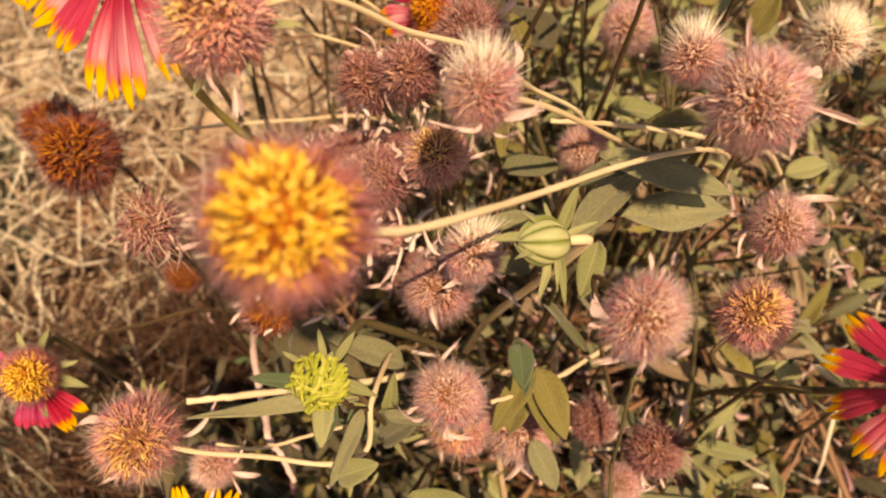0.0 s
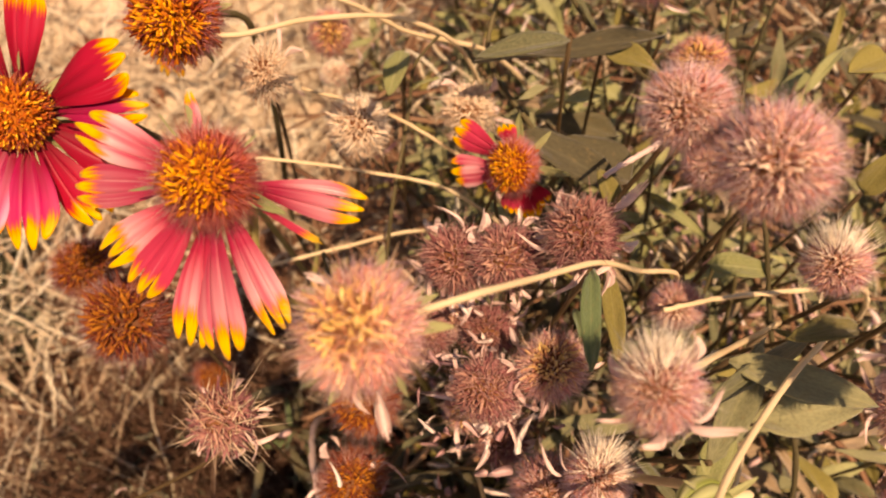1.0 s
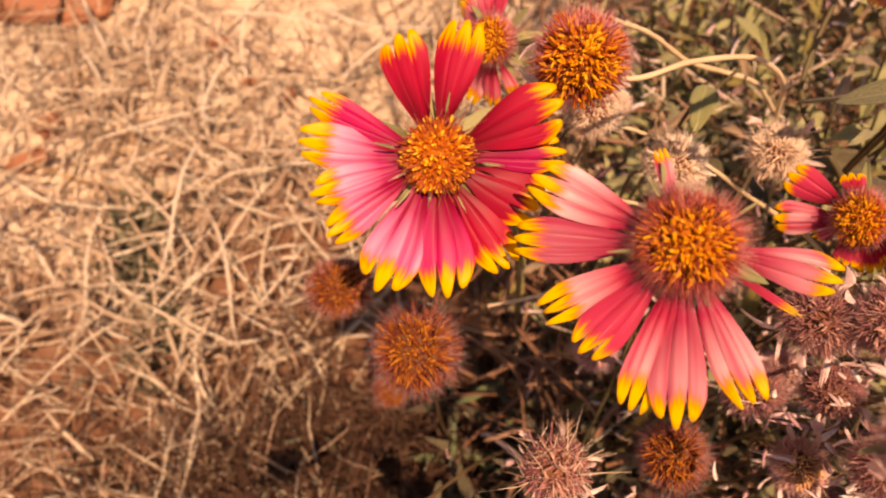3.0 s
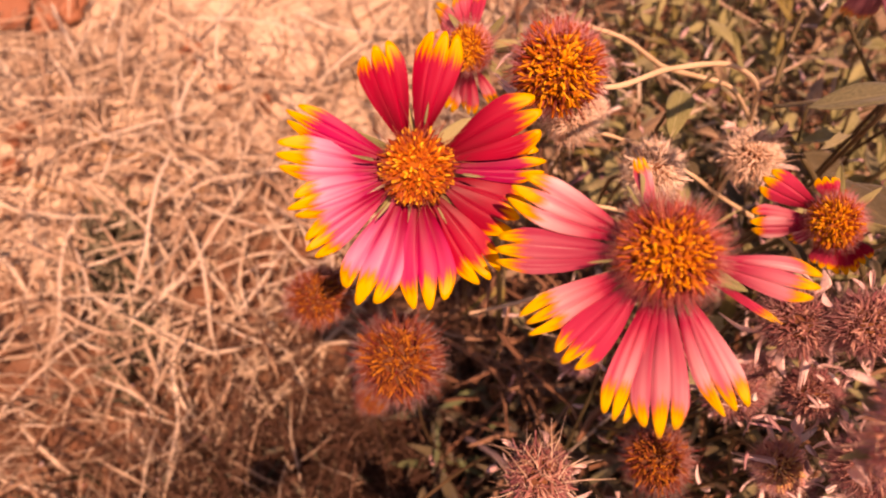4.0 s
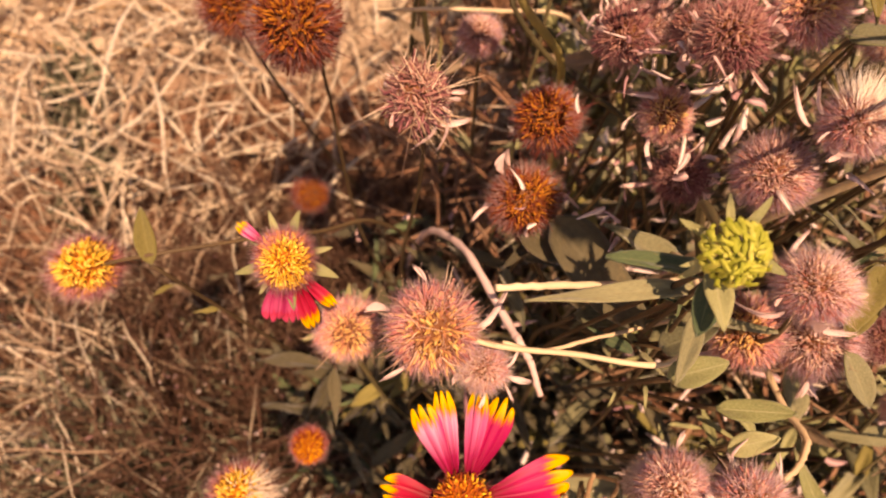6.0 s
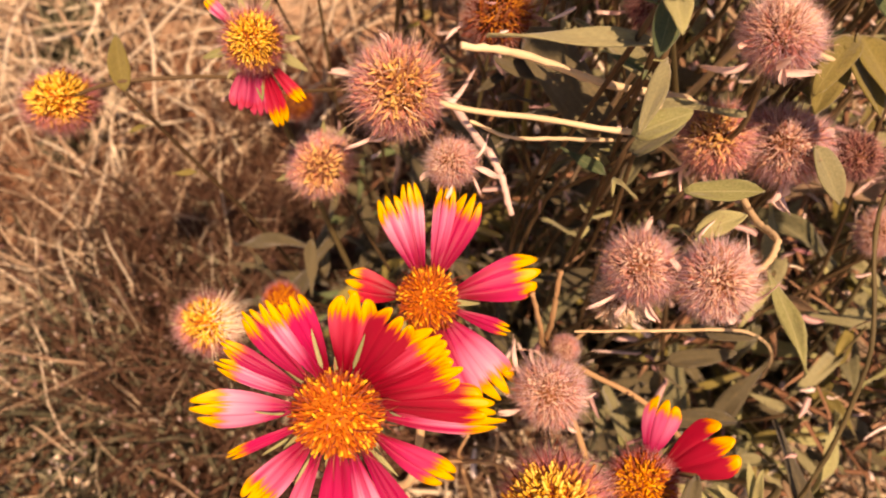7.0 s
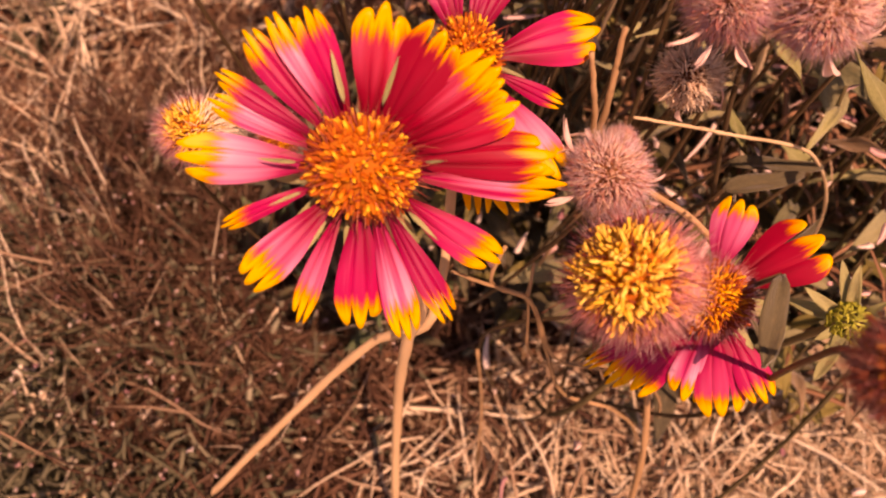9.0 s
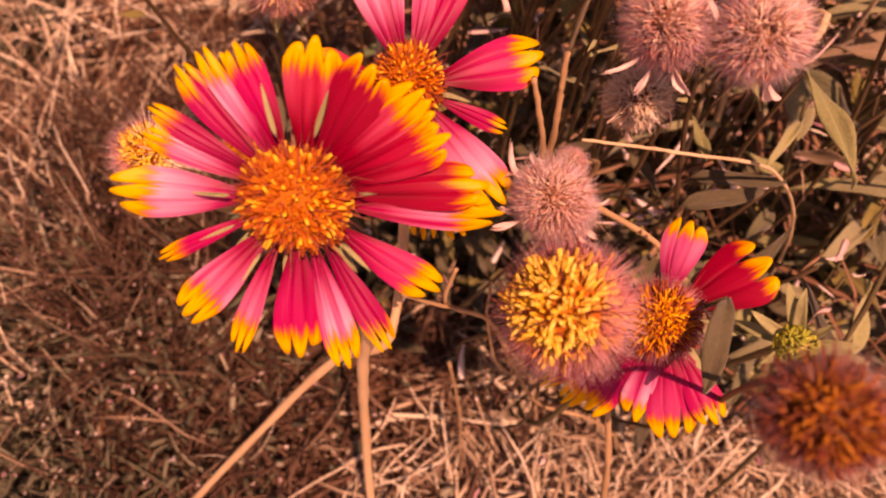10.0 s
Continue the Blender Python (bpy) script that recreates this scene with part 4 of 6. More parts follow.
flower((0.0844, 0.0285, 0.3993), 0.0195, 0.0068, "red and yellow blanket flower standing in the bed", (-0.6828, -0.1707, 0.7104),
       [(62.7, 1, 0.42, 0), (90.7, 1, 0.42, 0), (118.7, 1, 0.42, 0), (146.7, 1, 0.42, 0), (174.7, 1, 0.42, 0), (202.7, 1, 0.42, 0), (230.7, 1, 0.42, 0), (258.7, 1, 0.42, 0), (286.7, 1, 0.42, 0), (314.7, 1, 0.42, 0), (342.7, 1, 0.42, 0), (370.7, 1, 0.42, 0), (398.7, 1, 0.42, 0)], seed=8, bend=0.3, material=PETAL_FADING, lobes=1.3)
flower((-0.1165, 0.0500, 0.3265), 0.0168, 0.0088, "old yellow flower head with few folded crimson petals remaining", (0.2591, -0.5457, 0.7969),
       [(-122.0, 1.05, 0.62, -2, 2), (-104.0, 1.12, 0.5, -6, 2), (-88.0, 1.34, 0.36, -10, 1), (-70.5, 1.12, 0.32, -4, 1), (122.0, 0.85, 0.42, 14, 0)], seed=9, disc_kind="yellow", dome=0.95, lobes=0.6, scale_size=0.42, tones=(PETAL_SHEEN, PETAL_DEEP_SHADE, PETAL_FOLDED))
flower((-0.0415, 0.1559, 0.4442), 0.0080, 0.0021, "withered dark red flower with shrivelled hanging petals", (-0.4323, -0.6310, 0.6441),
       [(-25.4, 1, 0.5, -14), (-59.4, 1.1, 0.5, -20), (-93.4, 1, 0.5, -14), (7.6, 0.9, 0.4, -30), (-42.4, 1.05, 0.4, -26), (-117.4, 0.8, 0.4, -25)], seed=11, material=PETAL_OLD, bend=0.6, disc_kind="brown", via=[(-0.0376, 0.1625, 0.4447), (-0.0105, 0.1858, 0.4267)], foot=(0.4888, 0.6004, 0.0000))
flower((-0.0328, 0.1526, 0.4426), 0.0088, 0.0024, "withered dark red flower with shrivelled hanging petals", (-0.4871, -0.5924, 0.6417),
       [(-21.1, 1, 0.5, -14), (-55.1, 1.1, 0.5, -20), (-89.1, 1, 0.5, -14), (11.9, 0.9, 0.4, -30), (-38.1, 1.05, 0.4, -26), (-113.1, 0.8, 0.4, -25)], seed=12, material=PETAL_OLD, bend=0.6, disc_kind="brown", via=[(-0.0287, 0.1592, 0.4430), (0.0004, 0.1818, 0.4246)], foot=(0.5306, 0.5704, 0.0000))


# ---- round seed heads ----
seed_head("yellow", (-0.0184, 0.0373, 0.4460), 0.0112, "large round orange head with purple red bristles", (0.0580, -0.3367, 0.9398), seed=13, stem=STEM_PALE, via=[(-0.0065, 0.0417, 0.4342), (0.0058, 0.0515, 0.4215), (0.0202, 0.0651, 0.4049), (0.0439, 0.0839, 0.3850), (0.0691, 0.1006, 0.3640)], thick=0.0006)
seed_head("tan", (-0.0395, 0.0875, 0.4253), 0.0120, "tan pink seed head with long bristles", (-0.3355, -0.1473, 0.9304), seed=14, green=7, curls=4, stem=STEM_PALE, via=[(-0.0227, 0.0915, 0.4268), (-0.0074, 0.1022, 0.4063), (0.0079, 0.1109, 0.3907), (0.0234, 0.1174, 0.3684)], thick=0.0006)
seed_head("orange", (-0.0842, 0.1716, 0.4031), 0.0124, "round orange seed head with dark red bristles", (-0.0495, -0.7725, 0.6331), seed=15, green=6, curls=4, stem=STEM_PALE, via=[(-0.0733, 0.1688, 0.3997), (-0.0553, 0.1794, 0.3925), (-0.0328, 0.1903, 0.3796)])
seed_head("pink", (0.0590, 0.0802, 0.4116), 0.0115, "round dusty pink seed head, bristly and dry", (-0.4779, -0.5369, 0.6952), seed=16, curls=6)
seed_head("pink", (0.0577, 0.1072, 0.3920), 0.0080, "pale pink seed head with a fringe of white hairs", (-0.5260, -0.1012, 0.8445), seed=17, tuft=(-0.1, 0.75, 0.65))
seed_head("white", (0.1070, 0.1324, 0.3700), 0.0092, "white fluffy dry seed head", (-0.5260, -0.1012, 0.8445), seed=72, tuft=(-0.3, -0.1, 0.9))
seed_head("pink", (0.0068, 0.0775, 0.4178), 0.0083, "pink and cream seed head with frayed top", (-0.6144, -0.0683, 0.7860), seed=18, curls=9, stem=STEM_PALE, via=[(0.0216, 0.0855, 0.4025), (0.0552, 0.1032, 0.3572)], thick=0.0006, tuft=(-0.1, 0.75, 0.65))
seed_head("tan", (-0.0018, 0.0934, 0.3722), 0.0098, "small round orange tan seed head", (-0.0461, -0.0407, 0.9981), seed=19, curls=6)
seed_head("pink", (0.0069, 0.0697, 0.3657), 0.0089, "tan pink seed head with long bristles", (0.2471, -0.2900, 0.9246), seed=20, curls=6, tuft=(0.1, 0.6, 0.8))
seed_head("pink", (-0.0015, 0.0685, 0.3464), 0.0110, "round dusty pink seed head, bristly and dry", (-0.2301, -0.2416, 0.9427), seed=21)
seed_head("pink", (0.0354, 0.0408, 0.4024), 0.0091, "round dusty pink seed head, bristly and dry", (0.0407, -0.5331, 0.8451), seed=22, curls=9)
seed_head("tan", (0.0733, 0.0547, 0.3632), 0.0104, "tan pink seed head with long bristles", (-0.1273, 0.0116, 0.9918), seed=23, via=[(0.0645, 0.0471, 0.3563), (0.0824, 0.0461, 0.3386), (0.1068, 0.0484, 0.3167)])
seed_head("pink", (0.0893, 0.0833, 0.3539), 0.0101, "round dusty pink seed head, bristly and dry", (-0.3313, -0.1947, 0.9232), seed=24, curls=10)
seed_head("pink", (0.0014, 0.0389, 0.3505), 0.0100, "round dusty pink seed head, bristly and dry", (-0.0962, 0.0742, 0.9926), seed=25, curls=9)
seed_head("mauve", (0.0463, 0.0423, 0.3016), 0.0085, "withered mauve seed head with curled dry petals", (-0.0312, -0.3809, 0.9241), seed=26, curls=8)
seed_head("mauve", (0.0659, 0.0346, 0.2965), 0.0105, "withered mauve seed head with curled dry petals", (-0.1848, -0.0075, 0.9828), seed=27, curls=8)
seed_head("pink", (0.0429, 0.1184, 0.3368), 0.0088, "round dusty pink seed head, bristly and dry", (-0.3770, -0.6442, 0.6655), seed=28)
seed_head("pink", (0.0606, 0.1625, 0.3418), 0.0105, "round dusty pink seed head, bristly and dry", (-0.1982, -0.7172, 0.6681), seed=29)
seed_head("pink", (-0.0226, 0.1179, 0.3376), 0.0076, "round dusty pink seed head, bristly and dry", (0.1206, -0.6343, 0.7636), seed=30)
seed_head("pink", (0.0187, 0.1261, 0.4247), 0.0095, "round dusty pink seed head, bristly and dry", (-0.5319, -0.6134, 0.5838), seed=31)
seed_head("pink", (0.0284, 0.1107, 0.4308), 0.0115, "large mauve pink seed head, bristly", (-0.6003, -0.5152, 0.6117), seed=32)
seed_head("tan", (0.0673, 0.2053, 0.3370), 0.0114, "tan pink seed head with long bristles", (-0.4092, -0.4457, 0.7962), seed=33)
seed_head("pink", (0.0419, 0.2103, 0.3733), 0.0110, "round dusty pink seed head, bristly and dry", (-0.3801, -0.5732, 0.7259), seed=34, curls=4)
seed_head("dry", (-0.0477, 0.1761, 0.3496), 0.0109, "pale dry seed head, frayed and straw coloured", (0.1316, -0.4221, 0.8970), seed=35)
seed_head("dry", (-0.0734, 0.1869, 0.3631), 0.0099, "pale dry seed head, frayed and straw coloured", (0.1061, -0.3384, 0.9350), seed=36, curls=3)
seed_head("dry", (-0.0132, 0.1862, 0.3412), 0.0105, "pale dry seed head, frayed and straw coloured", (-0.2069, -0.6779, 0.7054), seed=37, curls=10)
seed_head("tan", (-0.0595, 0.2274, 0.3334), 0.0095, "tan pink seed head with long bristles", (0.1527, -0.6393, 0.7537), seed=38)
seed_head("white", (-0.0577, 0.2115, 0.3308), 0.0055, "small white dry bud", (-0.1392, -0.6149, 0.7763), seed=39)
seed_head("mauve", (0.0067, 0.1207, 0.3842), 0.0105, "withered mauve seed head with curled dry petals", (-0.3576, -0.0284, 0.9335), seed=40, curls=20)
seed_head("mauve", (-0.0089, 0.1231, 0.3676), 0.0105, "withered mauve seed head with curled dry petals", (-0.2642, -0.4356, 0.8605), seed=41, curls=18)
seed_head("mauve", (-0.0212, 0.1264, 0.3597), 0.0109, "withered mauve seed head with curled dry petals", (-0.2717, -0.5495, 0.7901), seed=42, curls=20)
seed_head("frayed", (-0.0857, 0.0919, 0.3373), 0.0105, "pale dry seed head with ragged straw tufts", (-0.0440, -0.0497, 0.9978), seed=43, curls=11)
seed_head("brown", (-0.1551, 0.1604, 0.2890), 0.0138, "dark orange seed head in the grass", (0.1496, -0.3752, 0.9148), seed=44)
seed_head("brown", (-0.1240, 0.1290, 0.3180), 0.0166, "brown orange bristly seed head", (-0.0475, -0.3440, 0.9378), seed=45)
seed_head("tan", (-0.0186, 0.0945, 0.3290), 0.0089, "tan pink seed head with long bristles", (-0.0814, -0.3573, 0.9304), seed=46, curls=9)
seed_head("mauve", (-0.0163, 0.0902, 0.3669), 0.0098, "withered mauve seed head with curled dry petals", (-0.5021, -0.3300, 0.7994), seed=47, curls=20)
seed_head("mauve", (-0.0305, 0.1141, 0.3374), 0.0101, "withered mauve seed head with curled dry petals", (-0.2392, -0.5697, 0.7863), seed=48, curls=20)
seed_head("mauve", (-0.0124, 0.1118, 0.3429), 0.0089, "withered mauve seed head with curled dry petals", (-0.5893, -0.3626, 0.7219), seed=49, curls=18)
seed_head("mauve", (-0.0085, 0.0873, 0.3090), 0.0099, "withered mauve seed head with curled dry petals", (-0.3488, -0.3645, 0.8634), seed=50, curls=14)
seed_head("brown", (-0.0490, 0.0983, 0.3193), 0.0118, "round brown orange seed head, darkened for shade", (-0.3643, -0.2746, 0.8899), seed=51)
seed_head("brown", (-0.0545, 0.0779, 0.3089), 0.0122, "round brown orange seed head, darkened for shade", (0.1465, -0.4554, 0.8781), seed=52, curls=6)
seed_head("pink", (-0.0680, 0.1307, 0.3148), 0.0081, "round dusty pink seed head, bristly and dry", (-0.0264, -0.1596, 0.9868), seed=53, curls=4)
seed_head("brown", (-0.1468, 0.1522, 0.1569), 0.0119, "small orange head low in the grass", (0.3727, -0.5155, 0.7716), seed=54)
seed_head("yellow", (-0.1925, 0.0648, 0.2740), 0.0123, "round golden yellow flower head without petals", (0.2281, -0.1664, 0.9593), seed=55, via=[(-0.1695, 0.0654, 0.2851), (-0.1382, 0.0767, 0.2757), (-0.1226, 0.0896, 0.2528)])
seed_head("tan", (-0.0793, 0.0314, 0.3349), 0.0130, "tan pink seed head with long bristles", (0.1420, -0.4828, 0.8641), seed=56, curls=6, stem=STEM_PALE, via=[(-0.0640, 0.0281, 0.3336), (-0.0468, 0.0270, 0.3332), (-0.0283, 0.0252, 0.3326), (-0.0203, 0.0295, 0.3288), (-0.0187, 0.0394, 0.3387)])
seed_head("pink", (-0.0658, 0.0280, 0.3105), 0.0079, "round dusty pink seed head, bristly and dry", (-0.3269, -0.3706, 0.8694), seed=57, curls=8)
seed_head("tan", (-0.1070, 0.0490, 0.2690), 0.0130, "orange tan seed head with pale bracts", (0.2050, -0.5796, 0.7887), seed=58, green=9)
seed_head("tan", (0.0050, 0.0410, 0.3080), 0.0124, "tan pink seed head with long bristles", (-0.5658, -0.1506, 0.8107), seed=59, curls=5)
seed_head("pink", (0.0225, 0.0395, 0.3090), 0.0132, "round dusty pink seed head, bristly and dry", (-0.5557, -0.3628, 0.7480), seed=60, curls=7)
seed_head("pink", (-0.0203, 0.0002, 0.3138), 0.0105, "round dusty pink seed head, bristly and dry", (-0.2830, -0.2669, 0.9212), seed=61, curls=7)
seed_head("pink", (-0.0040, -0.0035, 0.3170), 0.0112, "round dusty pink seed head, bristly and dry", (-0.0619, -0.4933, 0.8676), seed=62, curls=8)
seed_head("pink", (-0.0377, -0.0246, 0.2859), 0.0107, "round dusty pink seed head, bristly and dry", (-0.1927, -0.2814, 0.9400), seed=63, curls=8)
seed_head("yellow", (-0.1378, -0.0015, 0.2555), 0.0108, "pale yellow round head with green bracts", (0.2826, -0.1315, 0.9502), seed=64, tuft=(0.9, 0.1, 0.4), green=6)
seed_head("orange", (-0.1224, 0.0164, 0.2286), 0.0081, "round orange seed head with dark red bristles", (0.1404, -0.3997, 0.9058), seed=65)
seed_head("pink", (0.0560, 0.0249, 0.2903), 0.0076, "round dusty pink seed head, bristly and dry", (-0.6920, -0.3142, 0.6500), seed=66)
seed_head("yellow", (-0.0385, -0.0530, 0.2980), 0.0140, "large golden yellow round head with red bristles", (-0.5572, -0.1577, 0.8153), seed=67)
seed_head("dry", (-0.0173, 0.0024, 0.2866), 0.0091, "pale dry seed head, frayed and straw coloured", (-0.2283, -0.3515, 0.9079), seed=68, curls=4)
seed_head("pink", (-0.0321, -0.0179, 0.2694), 0.0092, "round dusty pink seed head, bristly and dry", (-0.1235, -0.6656, 0.7361), seed=69, curls=4)
seed_head("brown", (-0.0120, -0.0763, 0.3290), 0.0098, "large brown orange seed head near the straw", (-0.2595, -0.3317, 0.9070), seed=70)
seed_head("pink", (-0.0310, -0.0095, 0.2765), 0.0047, "brown withered bud on a dry stalk", (-0.4013, -0.4427, 0.8019), seed=71, stem=STEM_BROWN)


# ---- green buds ----
closed_bud((0.0198, 0.0612, 0.3903), 0.0045, "closed pale green bud with striped bracts and long green sepals", (-0.93, -0.18, 0.30), seed=73)
flower_bud((-0.0258, 0.0368, 0.3735), 0.0084, "yellow green opening bud with pointed bracts", (-0.1823, -0.6268, 0.7575), 11, seed=74, collar=0.72)
flower_bud((0.0164, -0.0516, 0.2765), 0.0059, "pale green bud with pointed bracts", (-0.5553, -0.2978, 0.7765), 10, seed=75, collar=1.7)


# ---- broad leaves that stand out ----
leaf_on_stem((0.0441, 0.0796, 0.3657), (0.0736, 0.0837, 0.3619), 0.0101, "grey green lance shaped leaf on its stalk", LEAF, 0.15, 0.3, 0.2, seed=76)
leaf_on_stem((0.0296, 0.0820, 0.3783), (0.0708, 0.1039, 0.3598), 0.0045, "grey green lance shaped leaf on its stalk", LEAF, 0.1, 0.3, 0.2, seed=77)
leaf_on_stem((0.0296, 0.0706, 0.3730), (0.0558, 0.1014, 0.3587), 0.0079, "grey green lance shaped leaf on its stalk", LEAF, 0.15, 0.3, 0.2, seed=78)
leaf_on_stem((0.0178, 0.0480, 0.3625), (0.0173, 0.0360, 0.3684), 0.0058, "fresh green leaf below a bud", LEAF_FRESH, 0.3, 0.3, 0.2, seed=79)
leaf_on_stem((-0.0254, 0.0360, 0.3627), (-0.0280, 0.0251, 0.3576), 0.0056, "fresh green leaf below a bud", LEAF_FRESH, 0.2, 0.3, 0.2, seed=80)
leaf_on_stem((-0.0190, 0.0384, 0.3581), (-0.0453, 0.0408, 0.3592), 0.0047, "fresh green leaf below a bud", LEAF_FRESH, 0.1, 0.3, 0.2, seed=81)
leaf_on_stem((0.0514, 0.2061, 0.3493), (-0.0123, 0.1935, 0.3558), 0.0066, "long dark green leaf on its stalk", LEAF_DARK_SHADE, 0.1, 0.3, 0.2, seed=82)
leaf_on_stem((0.0314, 0.2041, 0.3477), (0.0477, 0.1911, 0.3510), 0.0079, "olive leaf with pale rim", LEAF_OLIVE, 0.3, 0.3, 0.2, seed=83)
leaf_on_stem((-0.0334, 0.2075, 0.3470), (-0.0389, 0.1907, 0.3450), 0.0079, "pale green leaf hanging down", BRACT, 0.2, 0.3, 0.2, seed=84)
leaf_on_stem((0.0017, 0.1725, 0.3468), (0.0329, 0.1549, 0.3401), 0.0119, "curved dark olive leaf beside a flower", LEAF_DARK_SHADE, 0.4, 0.3, 0.2, seed=85)
leaf_on_stem((0.0136, 0.1846, 0.3757), (-0.0135, 0.1805, 0.3747), 0.0074, "dark green leaf on its stalk", LEAF, 0.1, 0.3, 0.2, seed=86)
leaf_on_stem((0.0380, 0.1632, 0.3314), (0.0166, 0.1800, 0.3338), 0.0157, "broad dark green leaf on its stalk", LEAF_DARK_SHADE, 0.3, 0.3, 0.2, seed=87)
leaf_on_stem((0.0143, 0.1169, 0.3737), (0.0148, 0.0932, 0.3689), 0.0047, "narrow olive leaf on its stalk", LEAF_OLIVE, 0.1, 0.3, 0.2, seed=88)
leaf_on_stem((0.0054, 0.1084, 0.3924), (0.0020, 0.0865, 0.3939), 0.0043, "narrow green leaf on its stalk", LEAF_FRESH, 0.1, 0.3, 0.2, seed=89)
leaf_on_stem((0.0380, 0.0921, 0.3745), (0.0679, 0.0802, 0.3757), 0.0084, "grey green lance shaped leaf on its stalk", LEAF, 0.1, 0.3, 0.2, seed=90)
leaf_on_stem((-0.0205, 0.0397, 0.3445), (-0.0615, 0.0331, 0.3527), 0.0040, "long grey green leaf from a forked stem", LEAF, 0.25, 0.3, 0.2, seed=91)
leaf_on_stem((-0.0201, 0.0368, 0.3432), (-0.0272, 0.0188, 0.3411), 0.0041, "pale leaf on a forked stem", LEAF, 0.1, 0.3, 0.2, seed=92)
leaf_on_stem((-0.0270, 0.0213, 0.3365), (-0.0157, 0.0238, 0.3433), 0.0066, "pale green leaf by a fork", BRACT, 0.3, 0.3, 0.2, seed=93)
leaf_on_stem((0.0245, 0.0480, 0.3427), (0.0309, 0.0299, 0.3406), 0.0079, "yellow green leaf on its stalk", LEAF_OLIVE, 0.2, 0.3, 0.2, seed=94)
leaf_on_stem((0.0232, 0.0480, 0.3427), (0.0120, 0.0315, 0.3412), 0.0066, "yellow green leaf on its stalk", LEAF_OLIVE, 0.2, 0.3, 0.2, seed=95)
leaf_on_stem((0.0242, 0.0133, 0.2863), (0.0308, -0.0173, 0.2864), 0.0046, "pale curled leaf on its stalk", BRACT, 0.6, 0.3, 0.2, seed=96)
leaf_on_stem((-0.0097, 0.0183, 0.3184), (0.0075, 0.0168, 0.3235), 0.0056, "whitish green leaf on its stalk", BRACT, 0.2, 0.3, 0.2, seed=97)
leaf_on_stem((-0.0065, 0.0094, 0.3146), (0.0036, 0.0117, 0.3213), 0.0056, "whitish green leaf on its stalk", BRACT, 0.2, 0.3, 0.2, seed=98)
leaf_on_stem((-0.0546, 0.0709, 0.3015), (-0.0322, 0.0621, 0.3036), 0.0136, "broad green leaf darkened for shade", LEAF_DARK_SHADE, 0.2, 0.3, 0.2, seed=99)
leaf_on_stem((-0.0120, 0.0577, 0.3103), (-0.0366, 0.0630, 0.3263), 0.0080, "grey green leaf on its stalk", LEAF, 0.2, 0.3, 0.2, seed=100)
leaf_on_stem((-0.1677, 0.0629, 0.2841), (-0.1719, 0.0796, 0.2908), 0.0061, "narrow olive leaf on a stalk", LEAF_OLIVE, 0.1, 0.3, 0.2, seed=101)
# these three leaves have their shade in the leaf colour
leaf_on_stem((0.0014, -0.0425, 0.2783), (-0.0068, -0.0641, 0.2802), 0.0054, "dark grey green leaf beside a red flower", LEAF_DARK_SHADE, 0.2, 0.3, 0.2, seed=102)
leaf_on_stem((0.0142, 0.0095, 0.2394), (0.0401, 0.0063, 0.2449), 0.0050, "dark green leaf on its stalk", LEAF_DARK_SHADE, 0.2, 0.3, 0.2, seed=103)
leaf_on_stem((0.0076, -0.0039, 0.2466), (0.0282, -0.0017, 0.2535), 0.0058, "dark green leaf on its stalk", LEAF_DARK_SHADE, 0.2, 0.3, 0.2, seed=104)
leaf_on_stem((-0.0363, 0.0509, 0.2845), (-0.0028, 0.0514, 0.2852), 0.0080, "grey green lance shaped leaf on its stalk", LEAF, 0.2, 0.3, 0.2, seed=105)
leaf_on_stem((0.0660, 0.0975, 0.3810), (0.0460, 0.0935, 0.3870), 0.0058, "brownish olive leaf, drying", LEAF_OLIVE, 0.1, 0.3, 0.2, seed=106)
leaf_on_stem((0.0941, 0.1692, 0.3821), (0.0838, 0.1657, 0.3802), 0.0089, "yellow green leaf on its stalk", LEAF_OLIVE, 0.2, 0.3, 0.2, seed=107)
leaf_on_stem((0.0411, 0.0794, 0.3518), (0.0362, 0.0655, 0.3455), 0.0070, "pale curled leaf on its stalk", BRACT, 0.5, 0.3, 0.2, seed=108)
leaf_on_stem((0.1027, 0.1081, 0.3388), (0.1163, 0.1111, 0.3402), 0.0068, "pale curled leaf on its stalk", BRACT, 0.5, 0.3, 0.2, seed=109)
leaf_on_stem((0.0501, 0.1265, 0.3474), (0.0722, 0.1257, 0.3413), 0.0075, "pale green leaf on its stalk", BRACT, 0.4, 0.3, 0.2, seed=110)
leaf_on_stem((0.0247, 0.1419, 0.3546), (0.0204, 0.1526, 0.3596), 0.0061, "olive leaf on its stalk beside heads", LEAF_OLIVE, 0.2, 0.3, 0.2, seed=111)
leaf_on_stem((0.0867, 0.1373, 0.3668), (0.0909, 0.1429, 0.3780), 0.0080, "olive leaf on its stalk beside heads", LEAF_OLIVE, 0.2, 0.3, 0.2, seed=112)
leaf_on_stem((0.0161, 0.0986, 0.3574), (0.0314, 0.0993, 0.3577), 0.0070, "dark green leaf on its stalk", LEAF, 0.3, 0.3, 0.2, seed=113)
leaf_on_stem((0.0247, 0.0335, 0.3185), (0.0319, 0.0206, 0.3124), 0.0070, "pale olive leaf on its stalk", LEAF, 0.2, 0.3, 0.2, seed=114)
leaf_on_stem((0.0708, 0.0321, 0.3178), (0.0919, 0.0304, 0.3083), 0.0048, "pale olive leaf on its stalk", BRACT, 0.2, 0.3, 0.2, seed=115)
